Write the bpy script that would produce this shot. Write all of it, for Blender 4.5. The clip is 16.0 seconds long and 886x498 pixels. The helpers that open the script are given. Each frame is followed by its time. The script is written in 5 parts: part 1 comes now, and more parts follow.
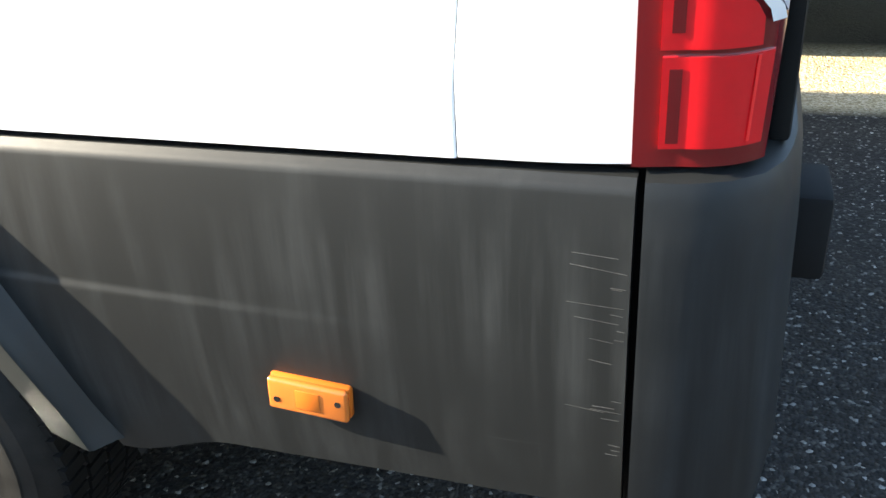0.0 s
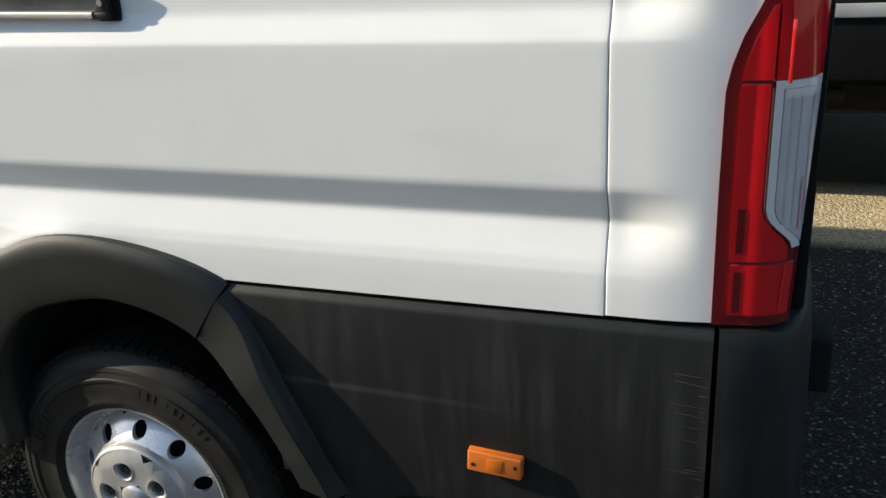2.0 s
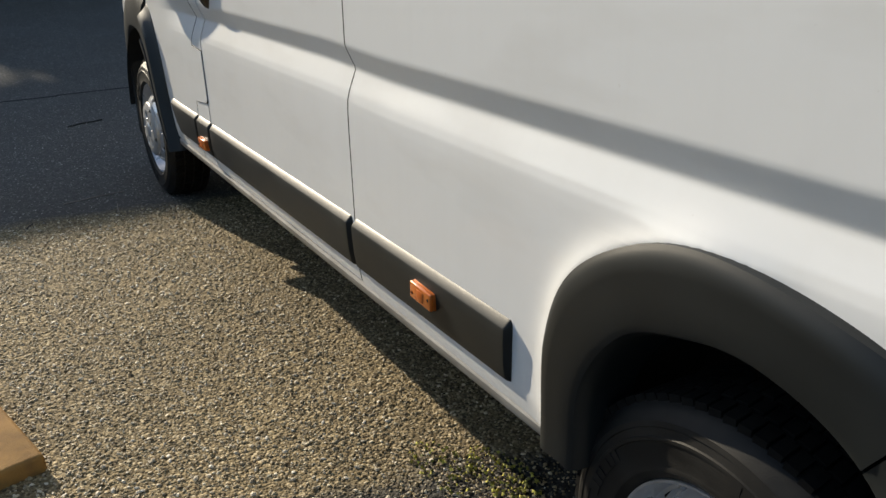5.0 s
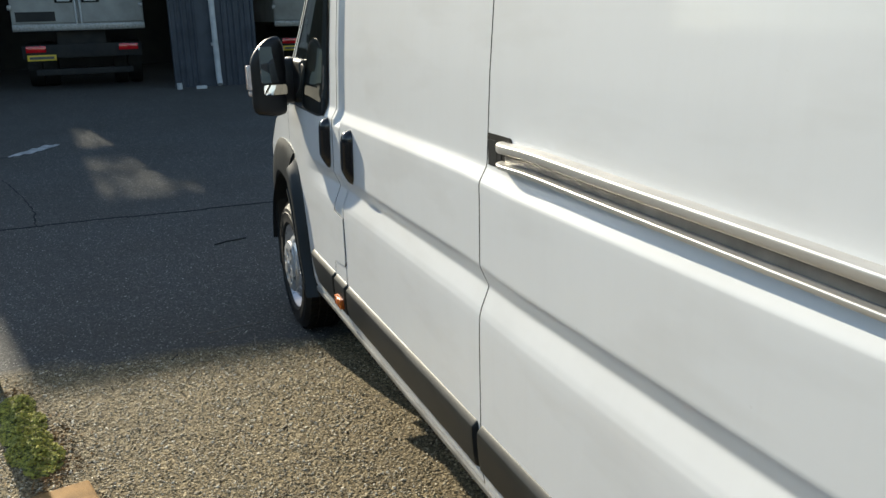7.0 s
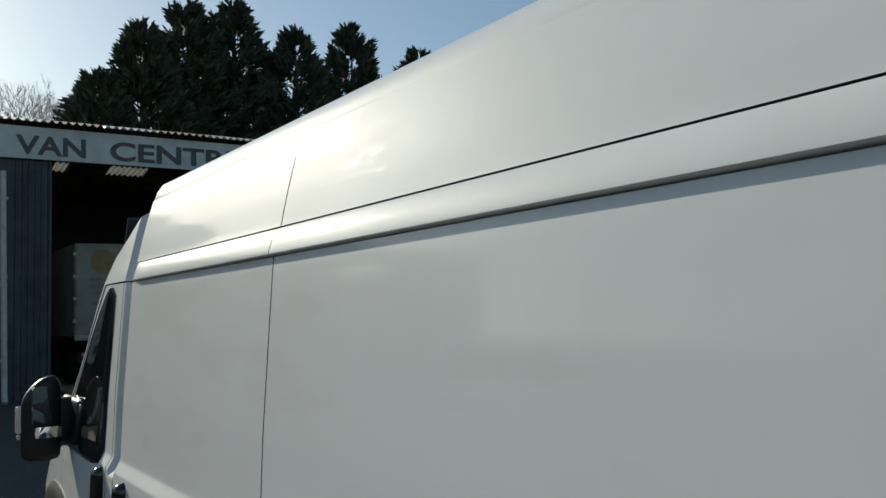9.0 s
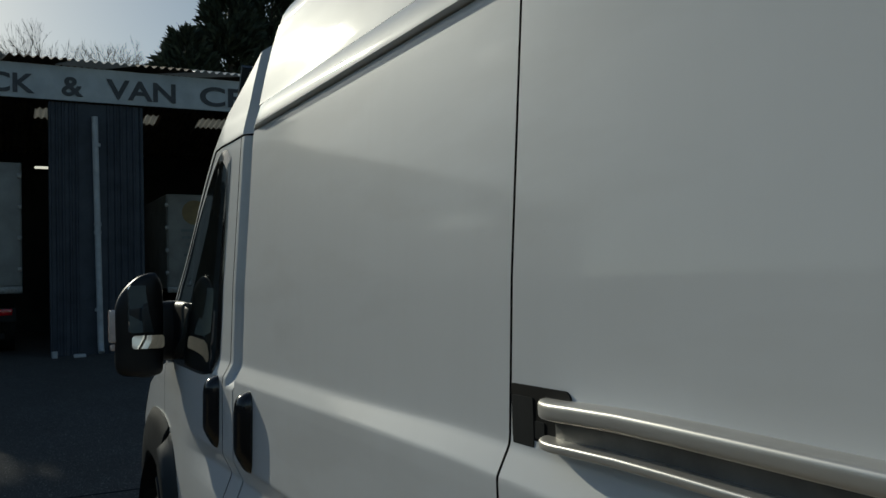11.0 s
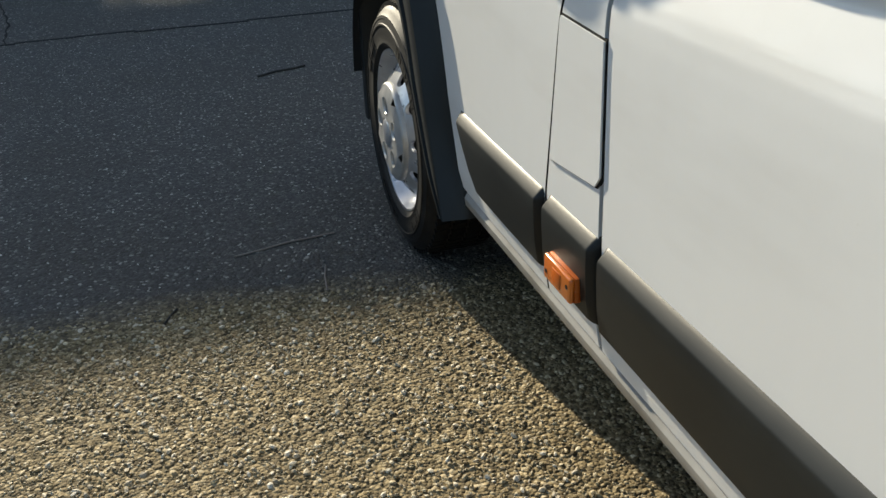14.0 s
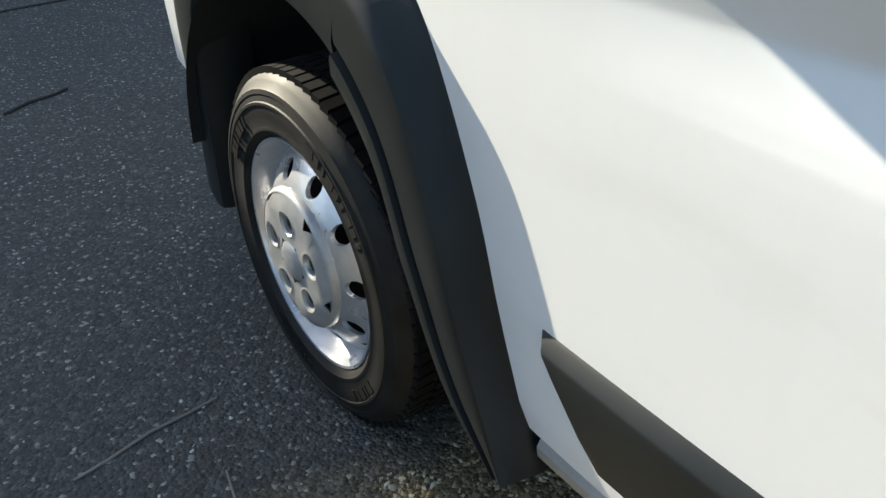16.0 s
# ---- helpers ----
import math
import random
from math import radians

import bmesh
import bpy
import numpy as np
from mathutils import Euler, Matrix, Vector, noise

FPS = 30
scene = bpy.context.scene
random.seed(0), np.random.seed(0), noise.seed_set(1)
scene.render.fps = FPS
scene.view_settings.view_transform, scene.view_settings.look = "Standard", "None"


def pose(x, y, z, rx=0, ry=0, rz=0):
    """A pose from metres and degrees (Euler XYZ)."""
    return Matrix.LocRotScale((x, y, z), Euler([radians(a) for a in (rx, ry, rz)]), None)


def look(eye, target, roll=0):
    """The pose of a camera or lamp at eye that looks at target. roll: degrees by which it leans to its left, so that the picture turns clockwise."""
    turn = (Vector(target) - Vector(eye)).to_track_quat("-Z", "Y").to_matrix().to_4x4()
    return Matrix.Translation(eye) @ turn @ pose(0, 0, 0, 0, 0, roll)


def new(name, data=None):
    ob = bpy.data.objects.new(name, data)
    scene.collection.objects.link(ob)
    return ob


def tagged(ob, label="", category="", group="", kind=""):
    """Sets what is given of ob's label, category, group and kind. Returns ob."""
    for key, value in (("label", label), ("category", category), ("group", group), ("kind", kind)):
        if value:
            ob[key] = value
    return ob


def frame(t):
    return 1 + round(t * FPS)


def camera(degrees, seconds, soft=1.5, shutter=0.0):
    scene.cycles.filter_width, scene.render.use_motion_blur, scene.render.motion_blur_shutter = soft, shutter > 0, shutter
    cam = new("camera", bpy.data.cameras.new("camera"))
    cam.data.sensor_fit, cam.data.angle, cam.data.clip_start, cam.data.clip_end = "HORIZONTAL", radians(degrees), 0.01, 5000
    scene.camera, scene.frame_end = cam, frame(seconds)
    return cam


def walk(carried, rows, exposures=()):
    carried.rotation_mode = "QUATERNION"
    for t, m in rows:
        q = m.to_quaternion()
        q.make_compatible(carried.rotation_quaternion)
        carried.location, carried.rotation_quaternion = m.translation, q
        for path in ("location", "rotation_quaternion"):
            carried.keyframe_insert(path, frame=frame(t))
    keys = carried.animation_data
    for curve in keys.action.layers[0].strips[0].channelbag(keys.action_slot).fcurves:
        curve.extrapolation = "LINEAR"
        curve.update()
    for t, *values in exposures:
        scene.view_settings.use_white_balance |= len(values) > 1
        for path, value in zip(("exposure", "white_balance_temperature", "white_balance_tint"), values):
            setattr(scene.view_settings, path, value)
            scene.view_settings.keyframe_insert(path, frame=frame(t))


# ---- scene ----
cam = camera(54.5, 16.0)
PATH = [
    (0, (1.268, -0.709, 1.198), (0.682, 0.953, 0.251), -4.0),
    (0.5, (1.329, -0.916, 1.338), (0.734, 0.755, 0.415), -3.8),
    (1, (1.313, -1.121, 1.456), (0.718, 0.572, 0.572), -3.6),
    (1.5, (1.292, -1.228, 1.494), (0.672, 0.492, 0.683), -3.7),
    (2, (1.233, -1.229, 1.499), (0.579, 0.515, 0.771), -3.5),
    (2.5, (1.09, -1.177, 1.497), (0.268, 0.503, 0.792), -2.35),
    (3, (0.926, -1.046, 1.507), (-0.248, 0.398, 0.774), -1.7),
    (3.5, (0.759, -0.902, 1.516), (-0.639, 0.329, 0.789), -1.5),
    (4, (0.726, -0.785, 1.469), (-0.796, 0.284, 0.735), -1.48),
    (4.5, (0.755, -0.82, 1.406), (-0.825, 0.164, 0.675), -1.78),
    (4.7, (0.776, -0.864, 1.403), (-0.823, 0.089, 0.673), -1.8),
    (6.8, (0.697, -0.856, 1.663), (-1.08, -0.173, 1.052), -1.58),
    (7, (0.729, -0.855, 1.753), (-1.07, -0.165, 1.218), -1.54),
    (7.5, (0.82, -0.841, 1.873), (-1.004, -0.085, 1.558), -1.38),
    (8, (0.919, -0.79, 1.921), (-0.837, 0.166, 1.865), -1.34),
    (8.2, (0.922, -0.766, 1.924), (-0.786, 0.274, 1.963), -1.14),
    (10.3, (0.115, -0.726, 1.729), (-1.531, 0.394, 1.918), -1.6),
    (10.5, (0.03, -0.694, 1.7), (-1.635, 0.399, 1.88), -1.5),
    (11, (-0.244, -0.61, 1.596), (-2.004, 0.337, 1.669), -1.5),
    (11.5, (-0.445, -0.602, 1.523), (-2.279, 0.182, 1.375), -1.5),
    (12, (-0.655, -0.589, 1.455), (-2.506, 0.05, 1.045), -1.4),
    (12.5, (-0.856, -0.53, 1.388), (-2.689, 0.028, 0.814), -1.4),
    (13, (-1.077, -0.488, 1.321), (-2.872, 0.026, 0.602), -2.0),
    (13.5, (-1.346, -0.508, 1.275), (-3.103, -0.013, 0.457), -2.1),
    (14, (-1.657, -0.516, 1.208), (-3.364, -0.02, 0.292), -2.3),
    (14.5, (-1.934, -0.487, 1.18), (-3.589, 0.063, 0.201), -2.0),
    (15, (-2.22, -0.5, 1.174), (-3.796, 0.168, 0.14), -2.0),
    (15.5, (-2.446, -0.521, 1.197), (-3.937, 0.296, 0.132), -1.7),
    (16, (-2.692, -0.532, 1.272), (-4.096, 0.424, 0.182), -1.9),
]
EXPO = [
    (0.0, 2.45, 7350, 9), (0.3, 1.70, 7350, 9), (0.5, 1.25, 7350, 9), (1.0, 0.82, 7350, 9), (1.5, 0.68, 7350, 9), (2.5, 0.46, 7400, 9), (3.5, 0.31, 7450, 10), (4.0, 0.44, 7450, 10), (4.5, 0.40, 7450, 10), (4.7, 0.40, 7500, 10),
    (7.0, 0.58, 7150, 6), (7.5, 0.52, 7100, 5), (8.2, 0.1, 7000, 4), (10.3, -1.05, 6650, 1), (11.2, -1.25, 6650, 1), (12.0, 0.0, 7250, 7),
    (13.0, 0.45, 7450, 6), (14.5, 0.72, 7450, 6), (15.5, 1.03, 7300, 7), (16.0, 1.1, 7200, 6),
]
walk(cam, [(t, look(eye, target, roll)) for t, eye, target, roll in PATH], EXPO)

# ---- daylight: low spring sun ahead of the van ----
SUN = Vector((-1.0, -0.22, 0.432)).normalized()
sun_el = math.asin(SUN.z)
sun_az = math.atan2(SUN.x, SUN.y)
world = bpy.data.worlds.new("sky")
scene.world = world
world.use_nodes = True
wn = world.node_tree
sky = wn.nodes.new("ShaderNodeTexSky")
sky.sky_type = "NISHITA"
sky.sun_disc = False
sky.sun_elevation = sun_el
sky.sun_rotation = sun_az
sky.air_density, sky.dust_density, sky.ozone_density = 1.0, 0.7, 2.0
wn.nodes["Background"].inputs[1].default_value = 0.142
wn.links.new(sky.outputs[0], wn.nodes["Background"].inputs[0])
lamp_data = bpy.data.lights.new("sun", "SUN")
lamp_data.energy, lamp_data.angle, lamp_data.color = 4.5, radians(0.55), (1.0, 0.945, 0.83)
sun = new("sun", lamp_data)
sun.matrix_world = look(SUN * 60, (0, 0, 0))


# ---- materials ----
def shader(name):
    m = bpy.data.materials.new(name)
    m.use_nodes = True
    return m, m.node_tree, m.node_tree.nodes["Principled BSDF"]


def node(nt, kind, **sets):
    n = nt.nodes.new(kind)
    for key, value in sets.items():
        if key in n.inputs:
            n.inputs[key].default_value = value
    return n


def coords(nt, scale=(1, 1, 1)):
    tc = nt.nodes.new("ShaderNodeTexCoord")
    mp = nt.nodes.new("ShaderNodeMapping")
    mp.inputs["Scale"].default_value = scale
    nt.links.new(tc.outputs["Object"], mp.inputs["Vector"])
    return mp.outputs[0]


def ramp(nt, src, stops):
    r = nt.nodes.new("ShaderNodeValToRGB")
    els = r.color_ramp.elements
    while len(els) < len(stops):
        els.new(0.5)
    for e, (p, c) in zip(els, stops):
        e.position = p
        e.color = (*c, 1) if isinstance(c, tuple) else (c, c, c, 1)
    nt.links.new(src, r.inputs[0])
    return r.outputs[0]


def mixc(nt, fac, a, b, mode="MIX"):
    m = nt.nodes.new("ShaderNodeMix")
    m.data_type, m.blend_type = "RGBA", mode
    for sock, v in ((m.inputs[0], fac), (m.inputs[6], a), (m.inputs[7], b)):
        if hasattr(v, "is_linked"):
            nt.links.new(v, sock)
        elif isinstance(v, tuple):
            sock.default_value = (*v, 1)
        else:
            sock.default_value = v
    return m.outputs[2]


def noise_fac(nt, vec, scale, detail=4, rough=0.55):
    n = node(nt, "ShaderNodeTexNoise", Scale=scale, Detail=detail, Roughness=rough)
    nt.links.new(vec, n.inputs["Vector"])
    return n.outputs["Fac"]


def bump(nt, p, height, strength, dist):
    b = node(nt, "ShaderNodeBump", Strength=strength, Distance=dist)
    nt.links.new(height, b.inputs["Height"])
    nt.links.new(b.outputs[0], p.inputs["Normal"])


def plain(name, c1, c2, rough=0.5, metal=0.0, scale=6.0, fine=180.0, relief=0.15, dist=0.001, coat=0.0, stretch=(1, 1, 1), rvar=0.1):
    """Two tones mixed by coarse noise, fine relief and roughness that varies."""
    m, nt, p = shader(name)
    v = coords(nt, stretch)
    f = noise_fac(nt, v, scale, 6)
    nt.links.new(mixc(nt, ramp(nt, f, [(0.35, 0.0), (0.68, 1.0)]), c1, c2), p.inputs["Base Color"])
    g = noise_fac(nt, v, fine, 3)
    rr = node(nt, "ShaderNodeMapRange")
    rr.inputs["To Min"].default_value, rr.inputs["To Max"].default_value = rough - rvar, rough + rvar
    nt.links.new(f, rr.inputs["Value"])
    nt.links.new(rr.outputs[0], p.inputs["Roughness"])
    p.inputs["Metallic"].default_value = metal
    p.inputs["Coat Weight"].default_value = coat
    p.inputs["Coat Roughness"].default_value = 0.06
    if relief:
        bump(nt, p, g, relief, dist)
    return m


def paint_material():
    """White van paint under a film of dust, a clear coat with faint swirls and scuffs."""
    m, nt, p = shader("white_van_paint")
    v = coords(nt)
    dust = noise_fac(nt, v, 1.6, 6, 0.6)
    streak = noise_fac(nt, coords(nt, (9, 1, 0.5)), 3.0, 5)
    base = mixc(nt, ramp(nt, dust, [(0.35, 0.0), (0.75, 0.5)]), (0.82, 0.83, 0.835), (0.74, 0.74, 0.73))
    base = mixc(nt, ramp(nt, streak, [(0.5, 0.0), (0.8, 0.045)]), base, (0.60, 0.58, 0.54))
    tilt = coords(nt, (0.7, 1, 2.6))
    tilt.node.inputs["Rotation"].default_value = (0, radians(24), 0)
    wipe = noise_fac(nt, tilt, 2.4, 4, 0.5)
    base = mixc(nt, ramp(nt, wipe, [(0.52, 0.0), (0.64, 0.35)]), base, (0.70, 0.695, 0.68))
    speck = noise_fac(nt, v, 46.0, 3, 0.6)
    base = mixc(nt, ramp(nt, speck, [(0.74, 0.0), (0.80, 0.25)]), base, (0.55, 0.52, 0.47))
    nt.links.new(base, p.inputs["Base Color"])
    fine = noise_fac(nt, coords(nt, (1, 1, 1)), 420.0, 2)
    rr = node(nt, "ShaderNodeMapRange")
    rr.inputs["To Min"].default_value, rr.inputs["To Max"].default_value = 0.46, 0.60
    nt.links.new(dust, rr.inputs["Value"])
    nt.links.new(rr.outputs[0], p.inputs["Roughness"])
    p.inputs["Coat Weight"].default_value = 0.64
    p.inputs["Specular IOR Level"].default_value = 0.10
    wave = noise_fac(nt, v, 7.0, 2)
    cloth = coords(nt, (0.9, 1, 7.0))
    cloth.node.inputs["Rotation"].default_value = (0, radians(-21), 0)
    smear = noise_fac(nt, cloth, 2.6, 5, 0.62)
    gloss = mixc(nt, ramp(nt, smear, [(0.56, 0.0), (0.72, 1.0)]), (0.062,) * 3, (0.16,) * 3)
    nt.links.new(gloss, p.inputs["Coat Roughness"])
    b1 = node(nt, "ShaderNodeBump", Strength=0.05, Distance=0.0005)
    nt.links.new(fine, b1.inputs["Height"])
    b2 = node(nt, "ShaderNodeBump", Strength=0.12, Distance=0.004)
    nt.links.new(wave, b2.inputs["Height"])
    nt.links.new(b1.outputs[0], b2.inputs["Normal"])
    nt.links.new(b2.outputs[0], p.inputs["Normal"])
    nt.links.new(b2.outputs[0], p.inputs["Coat Normal"])
    return m


def plastic_material(name="faded_black_plastic", dark=(0.0108, 0.0121, 0.0126), pale=(0.034, 0.0368, 0.0376)):
    """Dark grey textured plastic, faded in vertical streaks and scuffed."""
    m, nt, p = shader(name)
    streak = noise_fac(nt, coords(nt, (34, 34, 1.6)), 1.0, 6, 0.65)
    cloud = noise_fac(nt, coords(nt), 5.0, 5)
    f = node(nt, "ShaderNodeMath")
    f.operation = "MULTIPLY"
    nt.links.new(ramp(nt, streak, [(0.42, 0.0), (0.72, 1.0)]), f.inputs[0])
    nt.links.new(ramp(nt, cloud, [(0.38, 0.0), (0.66, 1.0)]), f.inputs[1])
    c = mixc(nt, f.outputs[0], dark, pale)
    scr = noise_fac(nt, coords(nt, (3, 3, 160)), 1.0, 3)
    c = mixc(nt, ramp(nt, scr, [(0.70, 0.0), (0.78, 0.3)]), c, (0.06, 0.06, 0.06))
    nt.links.new(c, p.inputs["Base Color"])
    p.inputs["Roughness"].default_value = 0.50
    p.inputs["Specular IOR Level"].default_value = 0.32
    g = noise_fac(nt, coords(nt), 900.0, 2)
    bump(nt, p, g, 0.25, 0.0006)
    return m


def ground_material():
    """Worn chipping-dressed yard surface: brown-grey chippings by the doors, darker tarmac behind and far ahead; shade
    painted in behind the van and under the lorry, sun on the strip between.
    """
    m, nt, p = shader("worn_gravelly_tarmac")
    v = coords(nt)
    vor = node(nt, "ShaderNodeTexVoronoi", Scale=115.0)
    nt.links.new(v, vor.inputs["Vector"])
    big = node(nt, "ShaderNodeTexVoronoi", Scale=48.0)
    nt.links.new(v, big.inputs["Vector"])
    hue = nt.nodes.new("ShaderNodeSeparateColor")
    nt.links.new(vor.outputs["Color"], hue.inputs[0])
    brown = ramp(nt, hue.outputs[0], [(0.0, (0.085, 0.060, 0.029)), (0.45, (0.205, 0.152, 0.076)), (0.85, (0.34, 0.26, 0.142)), (1.0, (0.56, 0.46, 0.30))])
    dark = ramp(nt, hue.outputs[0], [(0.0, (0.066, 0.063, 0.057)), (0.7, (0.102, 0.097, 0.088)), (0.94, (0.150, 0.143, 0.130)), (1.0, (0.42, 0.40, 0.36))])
    sep = nt.nodes.new("ShaderNodeSeparateXYZ")
    nt.links.new(v, sep.inputs[0])
    wob = noise_fac(nt, v, 2.3, 5)
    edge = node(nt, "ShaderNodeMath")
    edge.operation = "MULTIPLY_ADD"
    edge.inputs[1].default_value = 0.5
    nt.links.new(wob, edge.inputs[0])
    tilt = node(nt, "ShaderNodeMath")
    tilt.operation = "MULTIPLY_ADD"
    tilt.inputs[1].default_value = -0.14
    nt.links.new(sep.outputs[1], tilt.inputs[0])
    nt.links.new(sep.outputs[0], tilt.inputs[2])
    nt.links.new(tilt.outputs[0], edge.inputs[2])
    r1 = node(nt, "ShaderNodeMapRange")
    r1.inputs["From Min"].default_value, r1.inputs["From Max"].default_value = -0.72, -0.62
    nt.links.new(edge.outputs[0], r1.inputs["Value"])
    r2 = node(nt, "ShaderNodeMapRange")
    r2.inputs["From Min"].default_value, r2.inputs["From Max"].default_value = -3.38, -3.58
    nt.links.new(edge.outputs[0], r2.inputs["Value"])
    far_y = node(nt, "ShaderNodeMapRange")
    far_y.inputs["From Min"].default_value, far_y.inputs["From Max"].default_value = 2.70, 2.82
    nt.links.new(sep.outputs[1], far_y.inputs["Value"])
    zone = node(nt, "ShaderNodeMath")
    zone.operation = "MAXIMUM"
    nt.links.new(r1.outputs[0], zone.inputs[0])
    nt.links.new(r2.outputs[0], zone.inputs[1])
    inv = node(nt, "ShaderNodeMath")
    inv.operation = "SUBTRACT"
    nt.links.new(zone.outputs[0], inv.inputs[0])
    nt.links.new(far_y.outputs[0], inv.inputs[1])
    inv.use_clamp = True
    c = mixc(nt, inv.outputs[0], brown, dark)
    # sandy gravel lightened as a sunlit strip, begun at the van's shadow edge
    sunlit_sand = ramp(nt, hue.outputs[0], [(0.0, (0.34, 0.26, 0.14)), (0.5, (0.60, 0.48, 0.29)), (1.0, (0.78, 0.66, 0.47))])
    # dark tarmac, darkened further to paint in the shade behind the van
    rear_shade = ramp(nt, hue.outputs[0], [(0.0, (0.010, 0.0096, 0.009)), (0.75, (0.023, 0.0222, 0.0206)), (0.95, (0.075, 0.072, 0.066)), (1.0, (0.34, 0.33, 0.30))])
    c = mixc(nt, r1.outputs[0], c, rear_shade)
    c = mixc(nt, far_y.outputs[0], c, sunlit_sand)
    # near-black from y 3.5 on: the lorry's shade painted into the ground
    lorry_shade = node(nt, "ShaderNodeMapRange")
    lorry_shade.inputs["From Min"].default_value, lorry_shade.inputs["From Max"].default_value = 3.50, 3.75
    nt.links.new(sep.outputs[1], lorry_shade.inputs["Value"])
    c = mixc(nt, lorry_shade.outputs[0], c, (0.007, 0.0068, 0.0063))
    patch = noise_fac(nt, v, 1.1, 6, 0.6)
    c = mixc(nt, ramp(nt, patch, [(0.4, 0.0), (0.75, 0.35)]), c, (0.06, 0.05, 0.036), "MIX")
    moss = noise_fac(nt, v, 5.0, 6, 0.7)
    c = mixc(nt, ramp(nt, moss, [(0.62, 0.0), (0.75, 0.35)]), c, (0.07, 0.085, 0.03))
    nt.links.new(c, p.inputs["Base Color"])
    p.inputs["Roughness"].default_value = 0.85
    p.inputs["Specular IOR Level"].default_value = 0.35
    add = node(nt, "ShaderNodeMath")
    add.operation = "ADD"
    nt.links.new(vor.outputs["Distance"], add.inputs[0])
    nt.links.new(big.outputs["Distance"], add.inputs[1])
    sub = node(nt, "ShaderNodeMath")
    sub.operation = "SUBTRACT"
    sub.inputs[0].default_value = 1.0
    nt.links.new(add.outputs[0], sub.inputs[1])
    bump(nt, p, sub.outputs[0], 0.9, 0.006)
    return m


def stone_material(name, stops):
    m, nt, p = shader(name)
    geo = nt.nodes.new("ShaderNodeNewGeometry")
    nt.links.new(ramp(nt, geo.outputs["Random Per Island"], stops), p.inputs["Base Color"])
    p.inputs["Roughness"].default_value = 0.58
    p.inputs["Specular IOR Level"].default_value = 0.5
    bump(nt, p, noise_fac(nt, coords(nt), 500.0, 3), 0.3, 0.001)
    return m


def leaf_material(name, a, b):
    m, nt, p = shader(name)
    geo = nt.nodes.new("ShaderNodeNewGeometry")
    nt.links.new(ramp(nt, geo.outputs["Random Per Island"], [(0.0, a), (1.0, b)]), p.inputs["Base Color"])
    p.inputs["Roughness"].default_value = 0.7
    return m


def lens_material(name, color, trans, rough=0.08):
    m, nt, p = shader(name)
    v = coords(nt)
    f = noise_fac(nt, v, 30.0, 4)
    nt.links.new(mixc(nt, ramp(nt, f, [(0.3, 0.0), (0.8, 0.35)]), color, tuple(c * 0.6 for c in color)), p.inputs["Base Color"])
    p.inputs["Roughness"].default_value = rough
    p.inputs["Transmission Weight"].default_value = trans
    p.inputs["IOR"].default_value = 1.49
    p.inputs["Coat Weight"].default_value = 0.6
    return m


def sheet_material():
    """Fibre-cement roof sheets, brown with lichen."""
    return plain("lichened_roof_sheet", (0.20, 0.13, 0.08), (0.30, 0.24, 0.17), 0.85, scale=2.5, fine=40, relief=0.3, dist=0.01)


def skylight_material():
    m, nt, p = shader("translucent_roof_sheet")
    tr = nt.nodes.new("ShaderNodeBsdfTranslucent")
    tr.inputs[0].default_value = (0.5, 0.48, 0.42, 1)
    mx = nt.nodes.new("ShaderNodeMixShader")
    mx.inputs[0].default_value = 0.3
    p.inputs["Base Color"].default_value = (0.75, 0.75, 0.72, 1)
    p.inputs["Roughness"].default_value = 0.35
    nt.links.new(p.outputs[0], mx.inputs[1])
    nt.links.new(tr.outputs[0], mx.inputs[2])
    nt.links.new(mx.outputs[0], nt.nodes["Material Output"].inputs[0])
    return m


def sun_gap_material():
    """Part-clear roof sheet, added unseen to let sun through in noise blotches."""
    m, nt, p = shader("sun_gap_sheet")
    tr = nt.nodes.new("ShaderNodeBsdfTransparent")
    mx = nt.nodes.new("ShaderNodeMixShader")
    nt.links.new(ramp(nt, noise_fac(nt, coords(nt, (1.0, 1.6, 1.0)), 1.5, 5, 0.62), [(0.38, 0.0), (0.72, 0.55)]), mx.inputs[0])
    p.inputs["Base Color"].default_value = (0.16, 0.15, 0.12, 1)
    p.inputs["Roughness"].default_value = 0.8
    nt.links.new(p.outputs[0], mx.inputs[1])
    nt.links.new(tr.outputs[0], mx.inputs[2])
    nt.links.new(mx.outputs[0], nt.nodes["Material Output"].inputs[0])
    return m


PAINT = paint_material()
SUNGAP = sun_gap_material()
PALESTREAK = plain("pale_grey_streak", (0.62, 0.62, 0.60), (0.25, 0.25, 0.24), 0.5, scale=9, relief=0.1)
PLASTIC = plastic_material()
FLARE = plain("satin_grey_plastic", (0.0095, 0.0118, 0.0125), (0.0165, 0.0195, 0.0200), 0.45, scale=4, fine=900, relief=0.2, dist=0.0006)
GRIMYPAINT = plain("grimy_white_sill_paint", (0.40, 0.39, 0.37), (0.20, 0.19, 0.175), 0.5, scale=5, fine=120, relief=0.1, coat=0.2)
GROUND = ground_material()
STONE = stone_material("loose_chippings", [(0.0, (0.080, 0.056, 0.027)), (0.40, (0.26, 0.194, 0.098)), (0.85, (0.44, 0.345, 0.198)), (1.0, (0.72, 0.62, 0.43))])
PALESTONE = stone_material("pale_stones", [(0.0, (0.26, 0.205, 0.13)), (0.5, (0.48, 0.40, 0.28)), (1.0, (0.76, 0.68, 0.54))])
